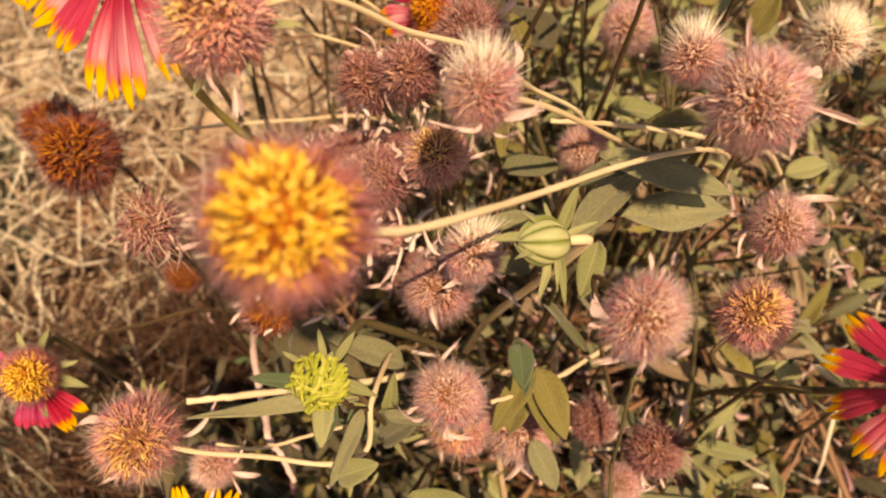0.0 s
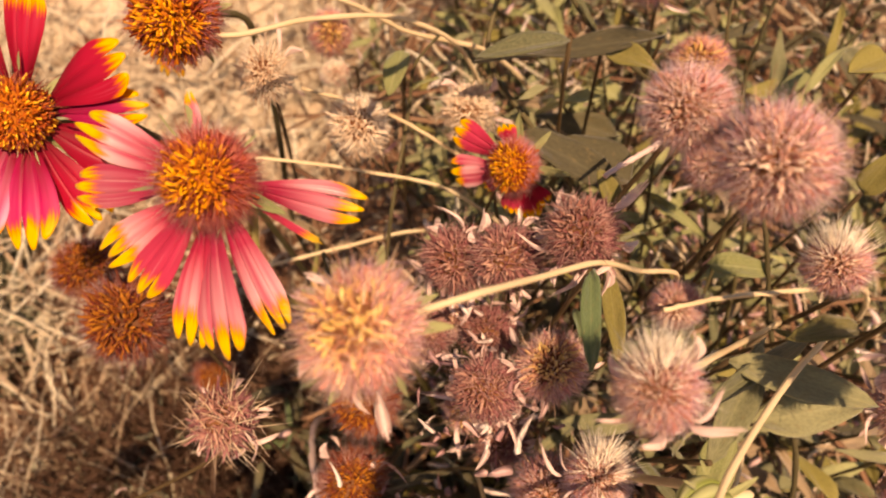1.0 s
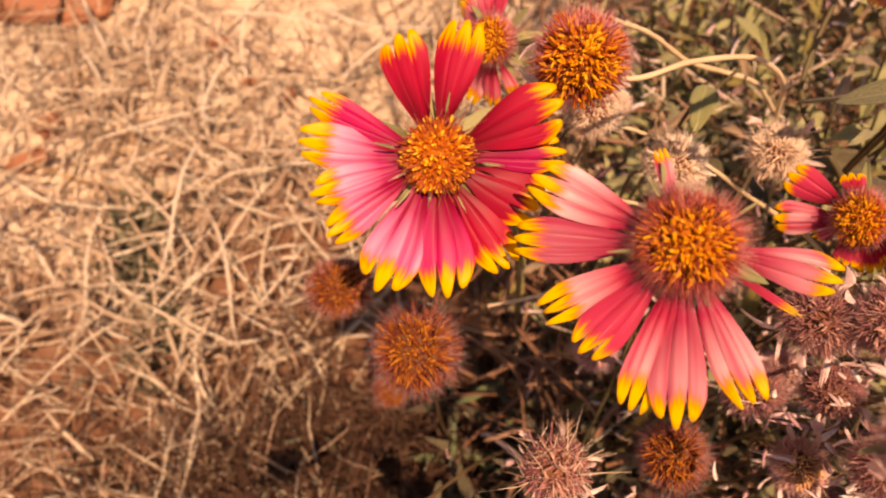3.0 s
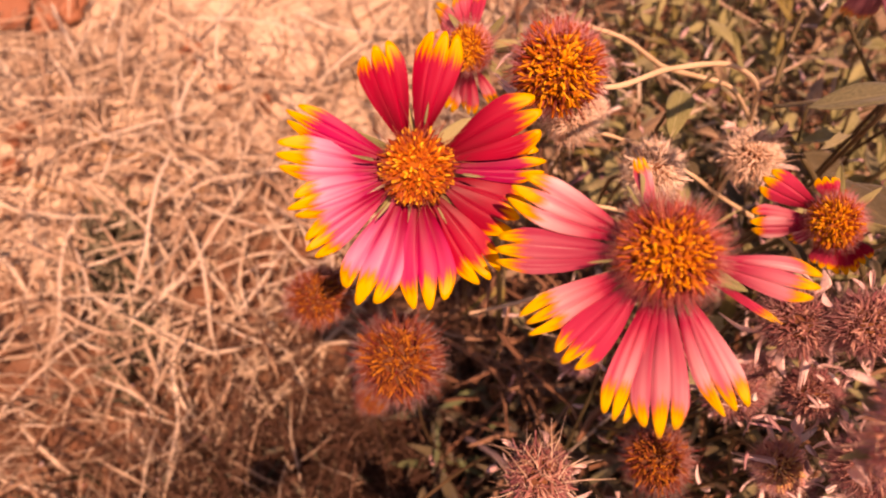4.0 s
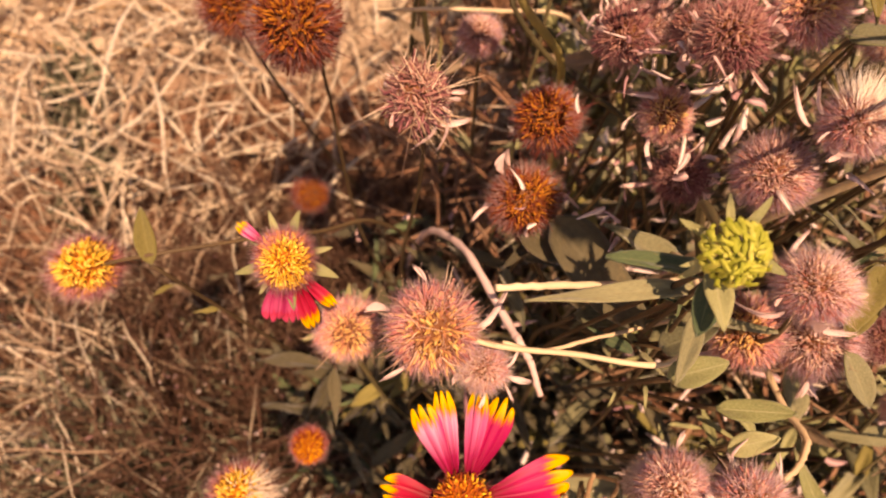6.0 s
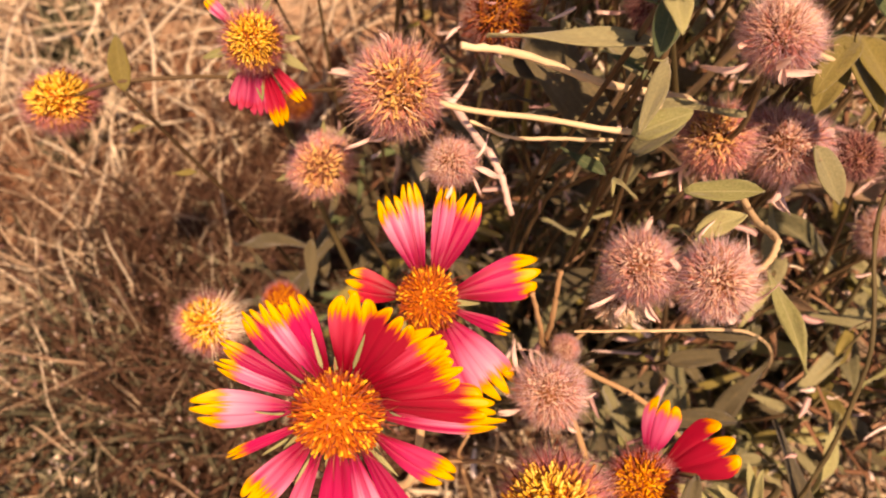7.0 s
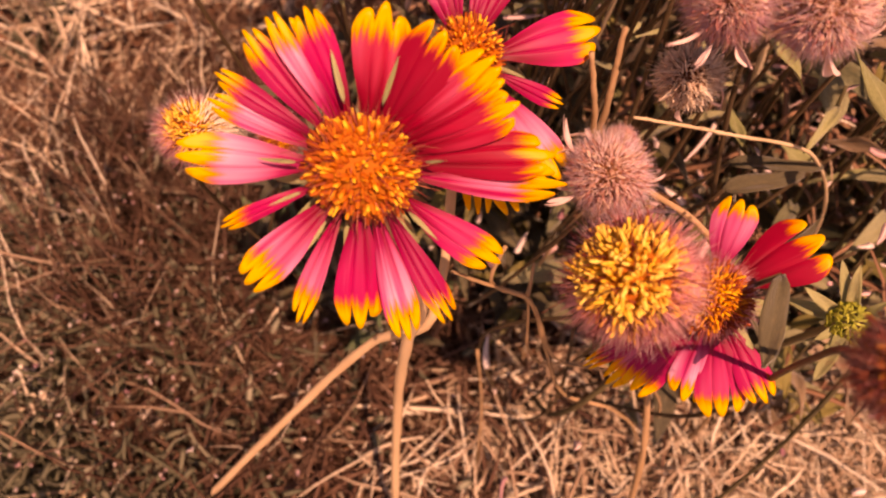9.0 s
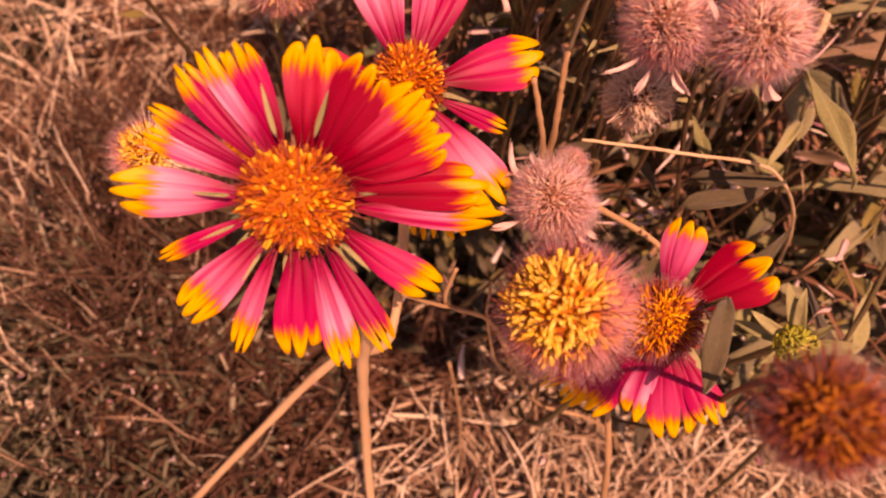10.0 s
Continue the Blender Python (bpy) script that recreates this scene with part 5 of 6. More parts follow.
leaf_on_stem((0.0861, 0.0473, 0.3506), (0.0833, 0.0422, 0.3483), 0.0062, "pale green leaf below a head", BRACT, 0.3, 0.3, 0.2, seed=116)

leaf_on_stem((-0.0264, 0.0369, 0.3646), (-0.0260, 0.0240, 0.3660), 0.0048, "pale green blunt leaf below an opening bud", BRACT, 0.2, 0.3, 0.2, seed=161)
leaf_on_stem((0.0169, 0.0496, 0.3615), (0.0190, 0.0372, 0.3586), 0.0046, "fresh green curved leaf in the bed", LEAF_FRESH, 0.4, 0.3, 0.4, seed=162)
leaf_on_stem((-0.0165, 0.0369, 0.3084), (-0.0138, 0.0511, 0.3257), 0.0050, "pale curved leaf standing at a forked stem", BRACT, 0.35, 0.4, 0.3, seed=163)
leaf_on_stem((-0.0180, 0.0358, 0.3072), (-0.0070, 0.0389, 0.3217), 0.0078, "pale grey green pointed leaf at a forked stem", LEAF, 0.1, 0.5, 0.2, seed=164)
leaf_on_stem((-0.0468, 0.0707, 0.3110), (-0.0212, 0.0422, 0.3012), 0.0170, "broad dark olive leaf behind a forked stem", LEAF_DARK_SHADE, 0.1, 0.2, 0.2, seed=165)
leaf_on_stem((0.0222, 0.0489, 0.3412), (0.0172, 0.0329, 0.3318), 0.0080, "yellow green leaf beside seed heads", LEAF_OLIVE, 0.2, 0.3, 0.3, seed=166)
leaf_on_stem((0.0222, 0.0489, 0.3412), (0.0291, 0.0288, 0.3373), 0.0080, "yellow green leaf beside seed heads", LEAF_OLIVE, 0.3, 0.3, -0.3, seed=167)


# ---- bare stalks and twigs ----
dry_stalk("dry_stalk", [(-0.0525, -0.0308, 0.1620), (-0.0440, -0.0402, 0.1015), (-0.0362, -0.0604, 0.0080)], 0.0011, "brown upright dry stalk in the straw", "dry stalk", STEM_BROWN, True, seed=117)
dry_stalk("dry_stalk", [(-0.0567, -0.0325, 0.2632), (-0.0583, -0.0370, 0.2498), (-0.0470, -0.0371, 0.2390), (-0.0360, -0.0371, 0.2026), (-0.0127, -0.0396, 0.1316)], 0.0008, "thin brown dry branchlet, bent", "dry stalk", STEM_BROWN, True, seed=118)
dry_stalk("dry_stalk", [(-0.0695, -0.0405, 0.2648), (-0.0617, -0.0389, 0.2545), (-0.0470, -0.0371, 0.2390), (-0.0244, -0.0369, 0.1749)], 0.0007, "thin brown dry branchlet with a fork", "dry stalk", STEM_BROWN, True, seed=119)
dry_stalk("dry_stalk", [(-0.0460, -0.0279, 0.2430), (-0.0465, -0.0362, 0.2365), (-0.0300, -0.0339, 0.1617)], 0.0006, "thin brown dry branchlet, upright", "dry stalk", STEM_BROWN, True, seed=120)
dry_stalk("twig", [(-0.3691, 0.4564, 0.0120), (-0.3283, 0.4308, 0.0120), (-0.3114, 0.4215, 0.0120)], 0.0022, "weathered twig lying on the straw", "twig", STEM_PALE, False, seed=121)
dry_stalk("twig", [(-0.4947, 0.3823, 0.0120), (-0.4281, 0.3588, 0.0120), (-0.3659, 0.3470, 0.0120), (-0.3083, 0.3603, 0.0120)], 0.002, "weathered twig lying on the straw", "twig", STEM_BROWN, False, seed=122)
dry_stalk("twig", [(-0.2371, 0.1001, 0.0120), (-0.1786, 0.1271, 0.0120), (-0.1585, 0.1350, 0.0120), (-0.1387, 0.1658, 0.0120)], 0.0018, "weathered twig lying on the straw", "twig", STEM_BROWN, False, seed=123)
dry_stalk("twig", [(-0.2741, 0.1079, 0.0120), (-0.2237, 0.1272, 0.0120), (-0.1584, 0.1330, 0.0120)], 0.0012, "weathered twig lying on the straw", "twig", STEM_BROWN, False, seed=124)
dry_stalk("twig", [(-0.4774, 0.4909, 0.0120), (-0.4291, 0.4387, 0.0120), (-0.3955, 0.3987, 0.0120)], 0.0018, "weathered twig lying on the straw", "twig", STEM_BROWN, False, seed=125)
dry_stalk("twig", [(-0.4132, 0.3900, 0.0120), (-0.3400, 0.3954, 0.0120), (-0.2648, 0.3889, 0.0120)], 0.0016, "weathered twig lying on the straw", "twig", STEM_BROWN, False, seed=126)
dry_stalk("twig", [(-0.2071, -0.0168, 0.0120), (-0.1853, -0.0090, 0.0120), (-0.1594, -0.0035, 0.0120)], 0.0022, "pale straw stalk lying on weeds", "twig", STEM_PALE, False, seed=127)
dry_stalk("twig", [(-0.3439, 0.0878, 0.0120), (-0.3105, 0.0820, 0.0120), (-0.2904, 0.1017, 0.0120), (-0.2771, 0.1068, 0.0120)], 0.0016, "weathered twig lying on the straw", "twig", STEM_BROWN, False, seed=128)
dry_stalk("twig", [(-0.2692, 0.1713, 0.0120), (-0.2153, 0.1511, 0.0120), (-0.1619, 0.1226, 0.0120), (-0.1523, 0.1101, 0.0120)], 0.0014, "weathered twig lying on the straw", "twig", STEM_BROWN, False, seed=129)
dry_stalk("twig", [(-0.1616, 0.1204, 0.0120), (-0.1441, 0.1461, 0.0120), (-0.1333, 0.1630, 0.0120)], 0.0012, "weathered twig lying on the straw", "twig", STEM_BROWN, False, seed=130)
dry_stalk("twig", [(0.0856, -0.0318, 0.0120), (0.1280, -0.0493, 0.0120), (0.1500, -0.0604, 0.0120), (0.2083, -0.0561, 0.0120)], 0.0016, "dark thorny twig on the straw", "twig", STEM_BROWN, False, seed=131)
dry_stalk("dry_stalk", [(0.0005, 0.2230, 0.3646), (-0.0059, 0.2060, 0.3516), (-0.0037, 0.1971, 0.3448), (0.0077, 0.1832, 0.3355)], 0.0011, "slender pale green stalk without leaves", "dry stalk", STEM, True, seed=132)
dry_stalk("dry_stalk", [(-0.0206, 0.2157, 0.3450), (-0.0300, 0.2088, 0.3365), (-0.0324, 0.1996, 0.3268)], 0.0008, "slender pale green stalk without leaves", "dry stalk", STEM, True, seed=133)
dry_stalk("dry_stalk", [(-0.0691, 0.2188, 0.3648), (-0.0497, 0.2248, 0.3498), (-0.0327, 0.2274, 0.3334)], 0.0011, "slender pale green stalk without leaves", "dry stalk", STEM_PALE, True, seed=134)
dry_stalk("dry_stalk", [(-0.1063, 0.1673, 0.3550), (-0.0851, 0.1714, 0.3434), (-0.0536, 0.1730, 0.3309)], 0.0008, "slender pale green stalk without leaves", "dry stalk", STEM_PALE, True, seed=135)
dry_stalk("dry_stalk", [(-0.0658, 0.1926, 0.3478), (-0.0417, 0.1912, 0.3366), (-0.0176, 0.1829, 0.3223)], 0.0009, "slender pale green stalk without leaves", "dry stalk", STEM_PALE, True, seed=136)
dry_stalk("dry_stalk", [(0.0170, 0.2281, 0.3579), (0.0248, 0.2212, 0.3494), (0.0342, 0.2162, 0.3390)], 0.0009, "slender pale green stalk without leaves", "dry stalk", STEM, True, seed=137)
dry_stalk("dry_stalk", [(0.0779, 0.2258, 0.3590), (0.0752, 0.2129, 0.3474), (0.0774, 0.2038, 0.3349)], 0.0009, "slender pale green stalk without leaves", "dry stalk", STEM, True, seed=138)
dry_stalk("dry_stalk", [(0.0901, 0.2184, 0.3561), (0.0864, 0.2087, 0.3431), (0.0858, 0.2027, 0.3291)], 0.0009, "slender pale green stalk without leaves", "dry stalk", STEM, True, seed=139)
dry_stalk("dry_stalk", [(0.0621, 0.1503, 0.3643), (0.0671, 0.1311, 0.3496), (0.0726, 0.1102, 0.3284)], 0.001, "slender pale green stalk without leaves", "dry stalk", STEM, True, seed=140)
dry_stalk("dry_stalk", [(0.0283, 0.1073, 0.3672), (0.0464, 0.1127, 0.3582), (0.0756, 0.1188, 0.3438)], 0.001, "slender pale green stalk without leaves", "dry stalk", STEM_PALE, True, seed=141)
dry_stalk("dry_stalk", [(0.0119, 0.0381, 0.3464), (0.0231, 0.0434, 0.3374), (0.0347, 0.0515, 0.3240)], 0.0009, "slender pale green stalk without leaves", "dry stalk", STEM_PALE, True, seed=142)
dry_stalk("dry_stalk", [(-0.0656, 0.0393, 0.3413), (-0.0527, 0.0420, 0.3368), (-0.0272, 0.0499, 0.3175)], 0.0013, "slender pale green stalk without leaves", "dry stalk", STEM_PALE, True, seed=143)
dry_stalk("dry_stalk", [(0.0498, 0.0461, 0.3386), (0.0495, 0.0359, 0.3224), (0.0501, 0.0250, 0.3001)], 0.0008, "slender pale green stalk without leaves", "dry stalk", STEM, True, seed=144)
dry_stalk("dry_stalk", [(-0.0622, 0.0317, 0.3238), (-0.0518, 0.0314, 0.3181), (-0.0355, 0.0376, 0.3095)], 0.0007, "slender pale green stalk without leaves", "dry stalk", STEM_PALE, True, seed=145)
dry_stalk("dry_stalk", [(-0.0295, -0.0064, 0.2821), (-0.0179, -0.0043, 0.2775), (-0.0023, -0.0011, 0.2704)], 0.0006, "slender pale green stalk without leaves", "dry stalk", STEM_PALE, True, seed=146)
dry_stalk("dry_stalk", [(0.0102, 0.0032, 0.3063), (0.0156, 0.0076, 0.3054), (0.0184, 0.0133, 0.3051), (0.0181, 0.0220, 0.2975)], 0.0012, "slender pale green stalk without leaves", "dry stalk", STEM_PALE, True, seed=147)
dry_stalk("dry_stalk", [(-0.0366, 0.0034, 0.3004), (-0.0361, -0.0033, 0.2860), (-0.0340, -0.0078, 0.2670)], 0.0011, "brown dry stalk with a withered top", "dry stalk", STEM_BROWN, True, seed=148)
dry_stalk("dry_stalk", [(-0.0434, -0.0019, 0.2980), (-0.0394, -0.0061, 0.2848), (-0.0340, -0.0078, 0.2670)], 0.001, "brown dry stalk with a withered top", "dry stalk", STEM_BROWN, True, seed=149)
dry_stalk("dry_stalk", [(-0.1010, 0.1480, 0.3044), (-0.0817, 0.1544, 0.2987), (-0.0627, 0.1636, 0.2884)], 0.001, "slender pale green stalk without leaves", "dry stalk", STEM_PALE, True, seed=150)
dry_stalk("dry_stalk", [(-0.0476, 0.0261, 0.2865), (-0.0509, 0.0332, 0.2934), (-0.0543, 0.0378, 0.2982), (-0.0560, 0.0420, 0.2950)], 0.0014, "shrivelled pink petal hanging by a dry stalk", "dry stalk", PETAL_DRY, True, seed=169)
dry_stalk("dry_stalk", [(0.0145, 0.1365, 0.3830), (0.0222, 0.1417, 0.3808), (0.0294, 0.1475, 0.3766), (0.0330, 0.1520, 0.3690)], 0.0010, "mauve white shrivelled petal curl on a stalk", "dry stalk", PETAL_DRY, True, seed=168)
dry_stalk("dry_stalk", [(-0.0607, 0.1432, 0.3306), (-0.0581, 0.1351, 0.3218), (-0.0408, 0.1284, 0.3023)], 0.0012, "slender pale green stalk without leaves", "dry stalk", STEM, True, seed=151)


# ---- weeds with pale seeds ----
seed_spike((-0.2669, -0.0513, 0.0000), (-0.2769, -0.0226, 0.0472), "dry weed spike with tiny whitish seeds", seed=152)
seed_spike((-0.2164, -0.0521, 0.0000), (-0.2166, -0.0401, 0.0311), "small dry weed spike with tiny whitish seeds", seed=153)


# ---- leafy shoots of the bed ----

def shoots(n, seed, xs, ys, tops, size, materials, label, leaves=11):
    rng = random.Random(seed)
    for k in range(n):
        x, y = rng.uniform(*xs), rng.uniform(*ys)
        top = (x + rng.uniform(-0.06, 0.03), y + rng.uniform(-0.06, 0.03), rng.uniform(*tops))
        leafy_stem((x, y, 0), top, leaves, size, seed * 100 + k, label, materials, STEM_DARK if LEAF_DARK_SHADE in materials else STEM, bare=0.12)


shoots(92, 5, (-0.02, 0.34), (0.12, 0.52), (0.13, 0.30), 0.046, [LEAF, LEAF, LEAF_OLIVE, BRACT, LEAF_DRY], "grey green leafy shoot among seed heads", 13)
shoots(14, 10, (0.07, 0.20), (-0.02, 0.08), (0.17, 0.28), 0.040, [LEAF, LEAF_DRY, BRACT, LEAF_OLIVE], "pale drying leafy shoot at the edge of the bed", 13)
shoots(16, 6, (-0.06, 0.20), (0.02, 0.22), (0.14, 0.27), 0.042, [LEAF, LEAF_OLIVE, LEAF_DARK_SHADE, LEAF_DRY], "olive leafy shoot under seed heads")
shoots(42, 7, (0.02, 0.26), (0.04, 0.20), (0.08, 0.19), 0.046, [LEAF_DARK_SHADE, LEAF_DARK_SHADE, LEAF_DARK_SHADE, LEAF_OLIVE], "leafy shoot under seed heads, darkened for shade", 15)
# pale leaf tones on these two also stand in for sun highlights
shoots(22, 12, (0.05, 0.22), (0.14, 0.32), (0.24, 0.34), 0.036, [BRACT, LEAF, LEAF_DRY, BRACT], "pale leafy shoot above the bed, lightened to look sunlit", 12)
shoots(26, 13, (-0.02, 0.16), (0.20, 0.40), (0.22, 0.33), 0.040, [BRACT, LEAF, BRACT, LEAF_OLIVE], "pale green leafy shoot, lightened as if in full sun", 13)
shoots(34, 8, (0.03, 0.26), (0.0, 0.30), (0.14, 0.25), 0.058, [LEAF_DARK_SHADE, LEAF_DARK_SHADE, LEAF_DARK_SHADE, LEAF], "green leafy shoot in the depth of the bed, darkened for shade")

# dark leaves put in where the bed lies in deep shade
shoots(16, 9, (-0.085, 0.03), (0.04, 0.13), (0.12, 0.23), 0.046, [LEAF_DARK_SHADE, LEAF_DARK_SHADE, LEAF_OLIVE], "leafy shoot darkened to stand for shade under flower heads")
shoots(16, 11, (-0.13, -0.03), (0.05, 0.13), (0.05, 0.14), 0.040, [LEAF_DARK_SHADE, LEAF_DARK_SHADE, LEAF_FRESH], "low leafy shoot darkened for shade at the foot of the flowers")


# ---- dry grass on the soil ----
def straw_field(n, seed, where, tall, width, length, heap=0.014):
    rng = random.Random(seed)
    rows = []
    while len(rows) < n:
        x, y = rng.uniform(-1.1, 0.7), rng.uniform(-0.65, 1.15)
        edge = math.hypot((x + 0.2) / 0.9, (y - 0.25) / 0.9) + 0.12 * noise.noise((x * 4, y * 4, 1))
        d = where(x, y) * max(0.0, min(1.0, (1.0 - edge) * 2.6))
        if rng.random() > d:
            continue
        a = rng.uniform(0, 6.283)
        rise = rng.uniform(-0.15, 0.35) if rng.random() > tall else rng.uniform(0.4, 2.0)
        way = np.array((math.cos(a), math.sin(a), rise))
        rows.append((np.array((x, y, ground_height(x, y) + rng.uniform(0.001, heap))), way, length * rng.uniform(0.35, 1.3), width * rng.uniform(0.5, 1.3), np.array((rng.uniform(-0.5, 0.5), rng.uniform(-0.5, 0.5), -max(0.0, rise) * 0.75))))
    return rows


def thick_straw(x, y):
    patch = 0.62 + 1.7 * noise.noise((x * 6, y * 6, 7)) + 0.15 - max(0.0, y - 0.30) * 1.6 - max(0.0, 0.25 - y) * 1.5
    thinned = min(1.0, 0.12 + math.hypot((x + 0.19) / 0.19, (y - 0.03) / 0.21) ** 3)     # little straw where the dark weeds stand in for shade
    return max(0.05, min(1.0, patch)) * thinned


# denser where the ground is to look shaded
def old_straw(x, y):
    patch = 0.5 + 1.0 * noise.noise((x * 6, y * 6, 2)) - max(-0.5, y - 0.22) * 2.5
    return max(0.04, min(1.0, patch))


strands("dry_grass", STRAW, straw_field(4600, 21, thick_straw, 0.2, 0.0013, 0.085, 0.042), "pale dry straw lying tangled on the soil")
strands("dry_grass", STRAW, straw_field(5000, 23, lambda x, y: (0.5 + noise.noise((x * 7, y * 7, 5))) * max(0.0, min(1.0, (y - 0.24) * 6)), 0.1, 0.0008, 0.05), "short bits of pale straw trodden into the sand")
def far_straw(n, seed):
    """Thin scattered straw on the open sand round the bed."""
    rng = random.Random(seed)
    rows = []
    while len(rows) < n:
        x, y = rng.gauss(-0.1, 1.1), rng.gauss(0.2, 1.1)
        if math.hypot(x + 0.2, y - 0.25) < 0.6 or noise.noise((x * 2, y * 2, 9)) < rng.uniform(-0.4, 0.3):
            continue
        a = rng.uniform(0, 6.283)
        rows.append((np.array((x, y, ground_height(x, y) + rng.uniform(0.001, 0.02))), np.array((math.cos(a), math.sin(a), rng.uniform(-0.1, 0.3))), 0.09 * rng.uniform(0.4, 1.3), 0.0013, np.array((rng.uniform(-0.4, 0.4), rng.uniform(-0.4, 0.4), -0.15))))
    return rows


strands("dry_grass", STRAW, far_straw(9000, 24), "scattered pale straw on open sand")
strands("dry_grass", STRAW_DARK, straw_field(6000, 22, old_straw, 0.25, 0.0010, 0.055), "brown straw and rootlets, darkened for shade in the gaps")


# ---- weeds and thatch, too fine to count ----
def weed_field(n, seed, centre, spread, tall, width, lean=0.7):
    """Thin upright twigs, thick round a centre."""
    rng = random.Random(seed)
    rows = []
    for k in range(n):
        x, y = rng.gauss(centre[0], spread[0]), rng.gauss(centre[1], spread[1])
        if noise.noise((x * 14, y * 14, seed)) < rng.uniform(-0.35, 0.15):
            continue
        a, r = rng.uniform(0, 6.283), rng.uniform(0, lean)
        base = np.array((x, y, ground_height(x, y) + (0 if rng.random() < 0.5 else rng.uniform(0, tall * 0.6))))
        way = np.array((math.cos(a) * r, math.sin(a) * r, 1.0))
        rows.append((base, way, tall * rng.uniform(0.3, 1.0), width * rng.uniform(0.5, 1.4), np.array((rng.uniform(-0.5, 0.5), rng.uniform(-0.5, 0.5), -0.2))))
    return rows


# the dark fields carry the shade of the ground in their colour
strands("low_weed", DEAD_WEED_SHADE, weed_field(5750, 31, (-0.20, 0.06), (0.065, 0.075), 0.085, 0.0006, 1.1), "brown twiggy dead weeds, low and dense, darkened for shade", "dry weeds")
strands("low_weed", DEAD_WEED_SHADE, weed_field(4500, 35, (-0.13, 0.14), (0.06, 0.05), 0.08, 0.0006, 1.1), "dark weeds added to stand for shade under the flowers", "dry weeds")
strands("low_weed", DEAD_WEED_SHADE, weed_field(2250, 37, (-0.22, 0.15), (0.045, 0.035), 0.07, 0.0006, 1.2), "dark weeds added to stand for shade at the straw's edge", "dry weeds")
strands("low_weed", WEED, weed_field(4600, 32, (-0.26, -0.03), (0.07, 0.06), 0.06, 0.0013, 1.2), "grey green low weeds between dead twigs", "weeds")
strands("low_weed", STRAW, weed_field(1500, 36, (-0.31, 0.06), (0.09, 0.09), 0.10, 0.0006, 1.6), "thin pale dry stems over dead weeds", "dry weeds")
strands("low_weed", WEED, weed_field(300, 33, (-0.37, 0.30), (0.014, 0.02), 0.035, 0.0022, 1.0), "small green weed in the straw", "weeds")
strands("low_weed", WEED, weed_field(240, 34, (-0.345, 0.235), (0.012, 0.02), 0.03, 0.0020, 1.0), "small green weed in the straw", "weeds")


def thatch(n, seed, xs, ys, zs, length, width):
    """Dead stalks caught in the bed at all heights."""
    rng = random.Random(seed)
    rows = []
    for k in range(n):
        u, v = rng.uniform(-1.1, 1.1), rng.uniform(-1.1, 1.1)
        if math.hypot(u, v) > 1.12 + 0.3 * noise.noise((u * 3, v * 3, seed)):
            continue
        mid_x, mid_y = (xs[0] + xs[1]) / 2, (ys[0] + ys[1]) / 2
        p = np.array((mid_x + u * (xs[1] - xs[0]) / 2, mid_y + v * (ys[1] - ys[0]) / 2, rng.uniform(*zs)))
        a = rng.uniform(0, 6.283)
        rows.append((p, np.array((math.cos(a), math.sin(a), rng.uniform(-0.5, 0.5))), length * rng.uniform(0.3, 1.2), width * rng.uniform(0.5, 1.4), np.array((rng.uniform(-0.4, 0.4), rng.uniform(-0.4, 0.4), rng.uniform(-0.5, 0.1)))))
    return rows


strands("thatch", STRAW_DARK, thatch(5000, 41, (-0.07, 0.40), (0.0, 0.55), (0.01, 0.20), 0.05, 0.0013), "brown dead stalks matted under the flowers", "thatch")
strands("thatch", STRAW, thatch(2600, 42, (-0.05, 0.40), (0.06, 0.55), (0.02, 0.22), 0.035, 0.0008), "pale dead stalks matted under the flowers", "thatch")
strands("thatch", STRAW, thatch(4600, 43, (-0.09, 0.35), (-0.24, 0.02), (0.005, 0.06), 0.045, 0.0006), "pale pinkish straw heaped at the bed's edge", "thatch")
strands("thatch", STRAW, thatch(5600, 45, (-0.01, 0.34), (-0.26, -0.02), (0.004, 0.06), 0.055, 0.0007), "long pale straw on the sand", "thatch")
# dark strands in place of shade below the straw
strands("thatch", DEAD_WEED_SHADE, thatch(3200, 44, (-0.18, 0.11), (-0.24, 0.04), (0.004, 0.05), 0.035, 0.0009), "stalks darkened for shade under the pale straw", "thatch")


# ---- clods and pebbles on the bare soil ----
def clod(place, size, seed, label, material):
    bm = bmesh.new()
    bmesh.ops.create_icosphere(bm, subdivisions=3, radius=1.0)
    for v in bm.verts:
        v.co *= 1 + 0.6 * noise.noise(v.co * 1.4 + Vector((seed, 0, 0))) + 0.22 * noise.noise(v.co * 5)
    me = bpy.data.meshes.new("clod")
    bm.to_mesh(me)
    bm.free()
    me.polygons.foreach_set("use_smooth", np.ones(len(me.polygons), dtype=bool))
    me.materials.append(material)
    ob = tagged(new("clod", me), label, "clod of earth", "clods on the soil")
    ob.location, ob.scale, ob.rotation_euler = (place[0], place[1], ground_height(*place) + size * 0.35), (size, size * 0.75, size * 0.4), (0, 0, seed)


CLOD = stem_material("red_brown_clod", (0.20, 0.075, 0.04), (0.46, 0.20, 0.11))
clod((-0.480, 0.419), 0.0132, 1, "red brown clod of earth among straw", CLOD)
clod((-0.339, 0.512), 0.0142, 2, "red brown clod of earth among straw", CLOD)
clod((-0.531, 0.564), 0.0411, 3, "red brown clod of earth among straw", CLOD)
clod((-0.474, 0.560), 0.0264, 4, "red brown clod of earth among straw", CLOD)
clod((-0.268, 0.453), 0.0110, 5, "red brown clod of earth among straw", CLOD)
clod((-0.307, 0.473), 0.0068, 6, "red brown clod of earth among straw", CLOD)
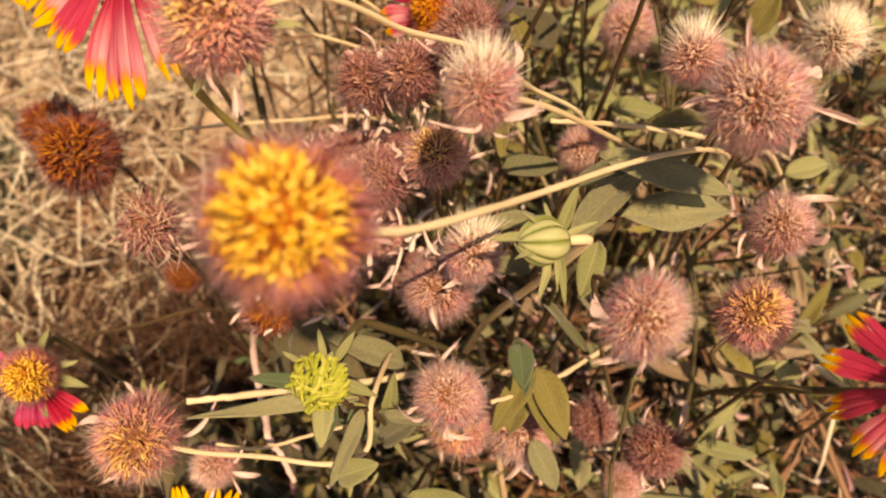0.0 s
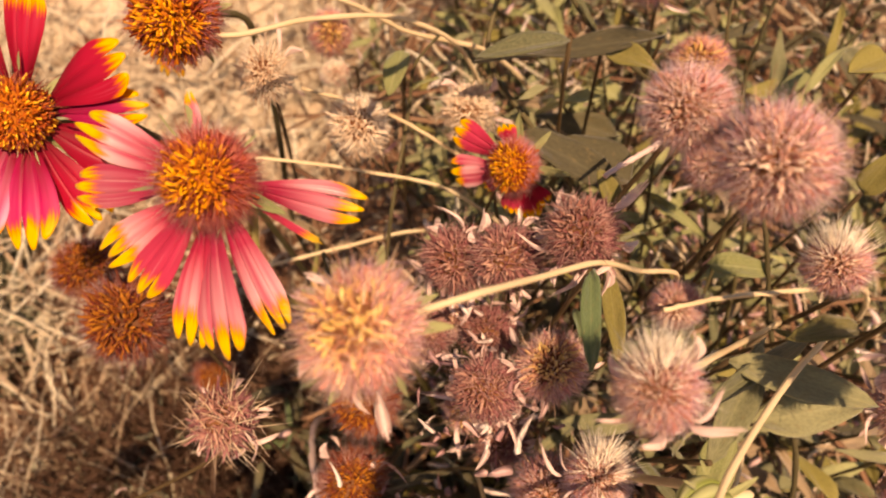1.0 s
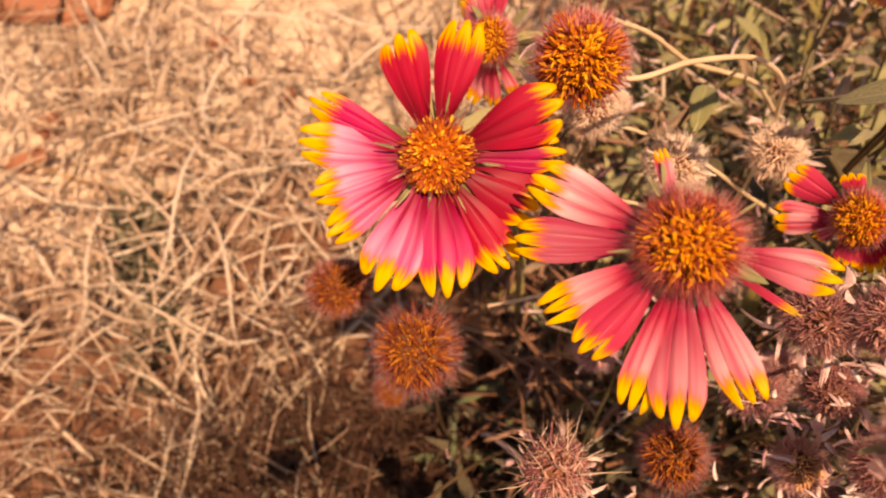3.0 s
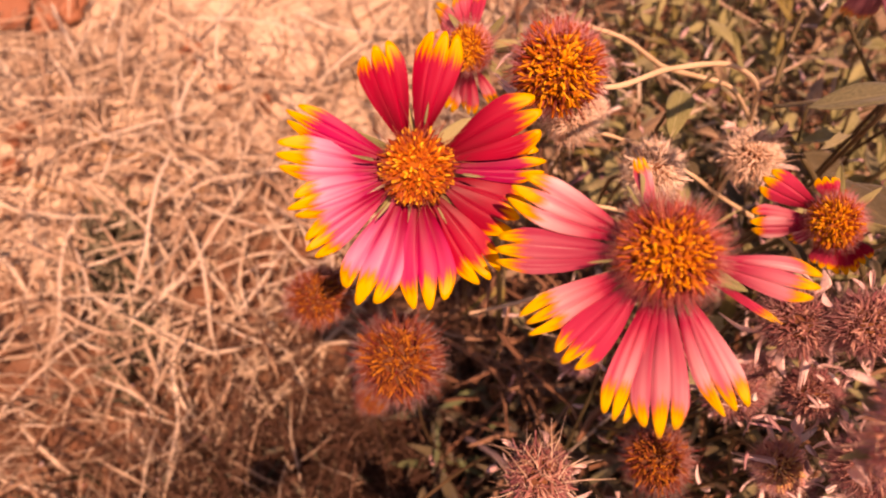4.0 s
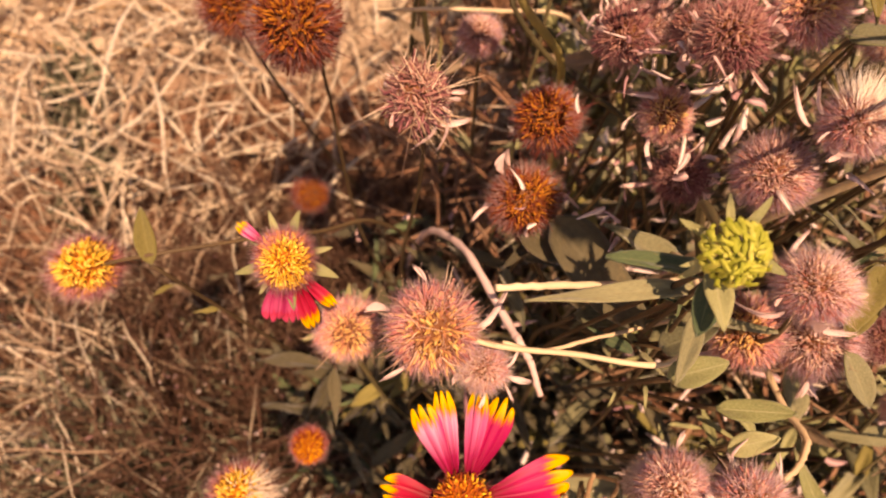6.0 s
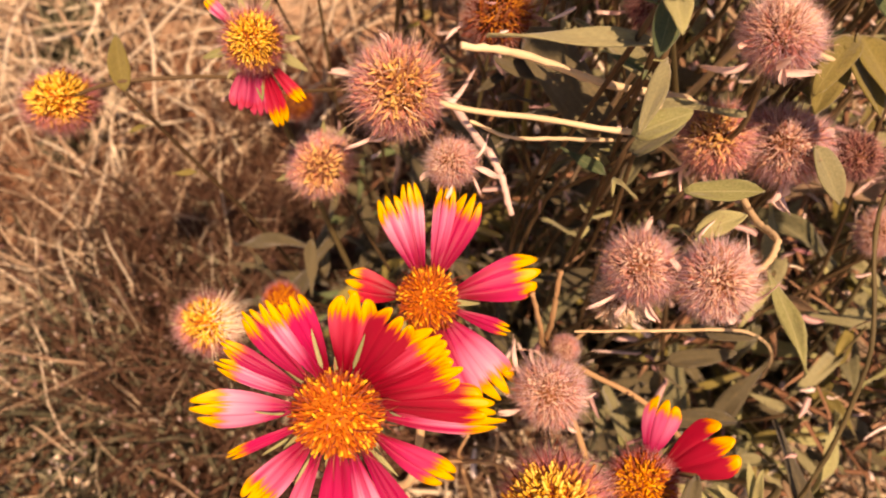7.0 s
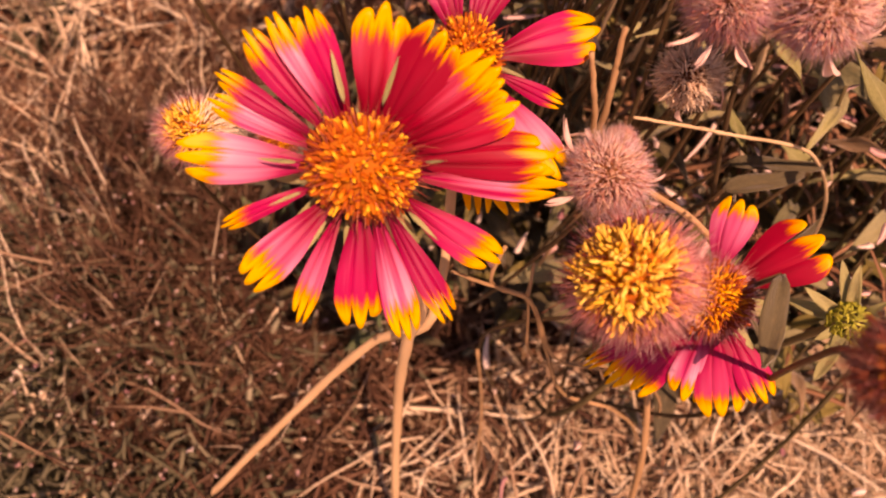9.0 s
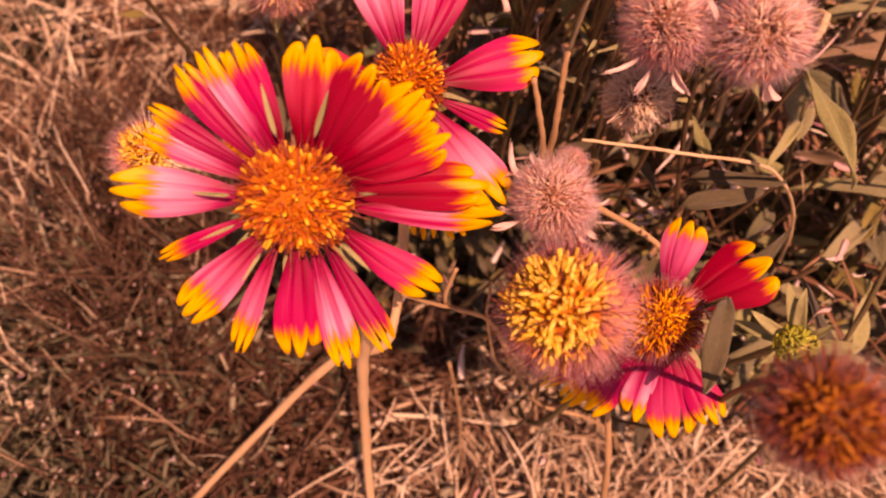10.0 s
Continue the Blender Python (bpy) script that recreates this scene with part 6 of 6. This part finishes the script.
clod((-0.487, 0.384), 0.0154, 7, "red brown clod of earth among straw", CLOD)


# ---- pale flecks: seeds and tiny dry flowers on the weeds ----
def flecks(n, seed, centre, spread, low, high, size, label, name="seed_fleck", category="seeds", slim=(0.25, 0.5), bend=0.3, material=None):
    rng = random.Random(seed)
    rows = []
    for k in range(n):
        p = np.array((rng.gauss(centre[0], spread[0]), rng.gauss(centre[1], spread[1]), rng.uniform(low, high)))
        way = np.array((rng.gauss(0, 1), rng.gauss(0, 1), rng.gauss(0, 1)))
        rows.append((p, way, size * rng.uniform(0.6, 1.6), size * rng.uniform(*slim), np.array((rng.gauss(0, bend), rng.gauss(0, bend), -0.2))))
    return strands(name, material or PETAL_DRY, rows, label, category)


flecks(700, 61, (-0.26, -0.01), (0.09, 0.08), 0.03, 0.08, 0.0020, "tiny pale seeds on the low weeds")
flecks(800, 62, (0.08, 0.17), (0.08, 0.11), 0.12, 0.26, 0.0050, "shrivelled pale pink petals caught among the stalks", "petal_scrap", "dry petals", (0.14, 0.30), 1.3)
flecks(1100, 63, (-0.26, -0.02), (0.075, 0.065), 0.025, 0.065, 0.0065, "tiny grey green leaves of low weeds", "weed_leaf", "weeds", (0.18, 0.34), 0.6, WEED)
flecks(13, 70, (-0.0344, 0.1093), (0.012, 0.010), 0.333, 0.353, 0.0032, "crumpled pale pink petals stuck between withered heads", "petal_scrap", "dry petals", (0.18, 0.36), 1.7)
flecks(13, 71, (-0.0173, 0.1072), (0.012, 0.010), 0.337, 0.357, 0.0032, "crumpled pale pink petals stuck between withered heads", "petal_scrap", "dry petals", (0.18, 0.36), 1.7)
flecks(13, 72, (-0.0196, 0.0879), (0.012, 0.010), 0.357, 0.377, 0.0032, "crumpled pale pink petals stuck between withered heads", "petal_scrap", "dry petals", (0.18, 0.36), 1.7)
flecks(13, 73, (-0.0174, 0.0861), (0.012, 0.010), 0.317, 0.337, 0.0032, "crumpled pale pink petals stuck between withered heads", "petal_scrap", "dry petals", (0.18, 0.36), 1.7)
flecks(13, 74, (-0.0374, 0.0759), (0.012, 0.010), 0.307, 0.327, 0.0032, "crumpled pale pink petals stuck between withered heads", "petal_scrap", "dry petals", (0.18, 0.36), 1.7)
flecks(13, 75, (-0.0026, 0.0782), (0.012, 0.010), 0.331, 0.351, 0.0032, "crumpled pale pink petals stuck between withered heads", "petal_scrap", "dry petals", (0.18, 0.36), 1.7)
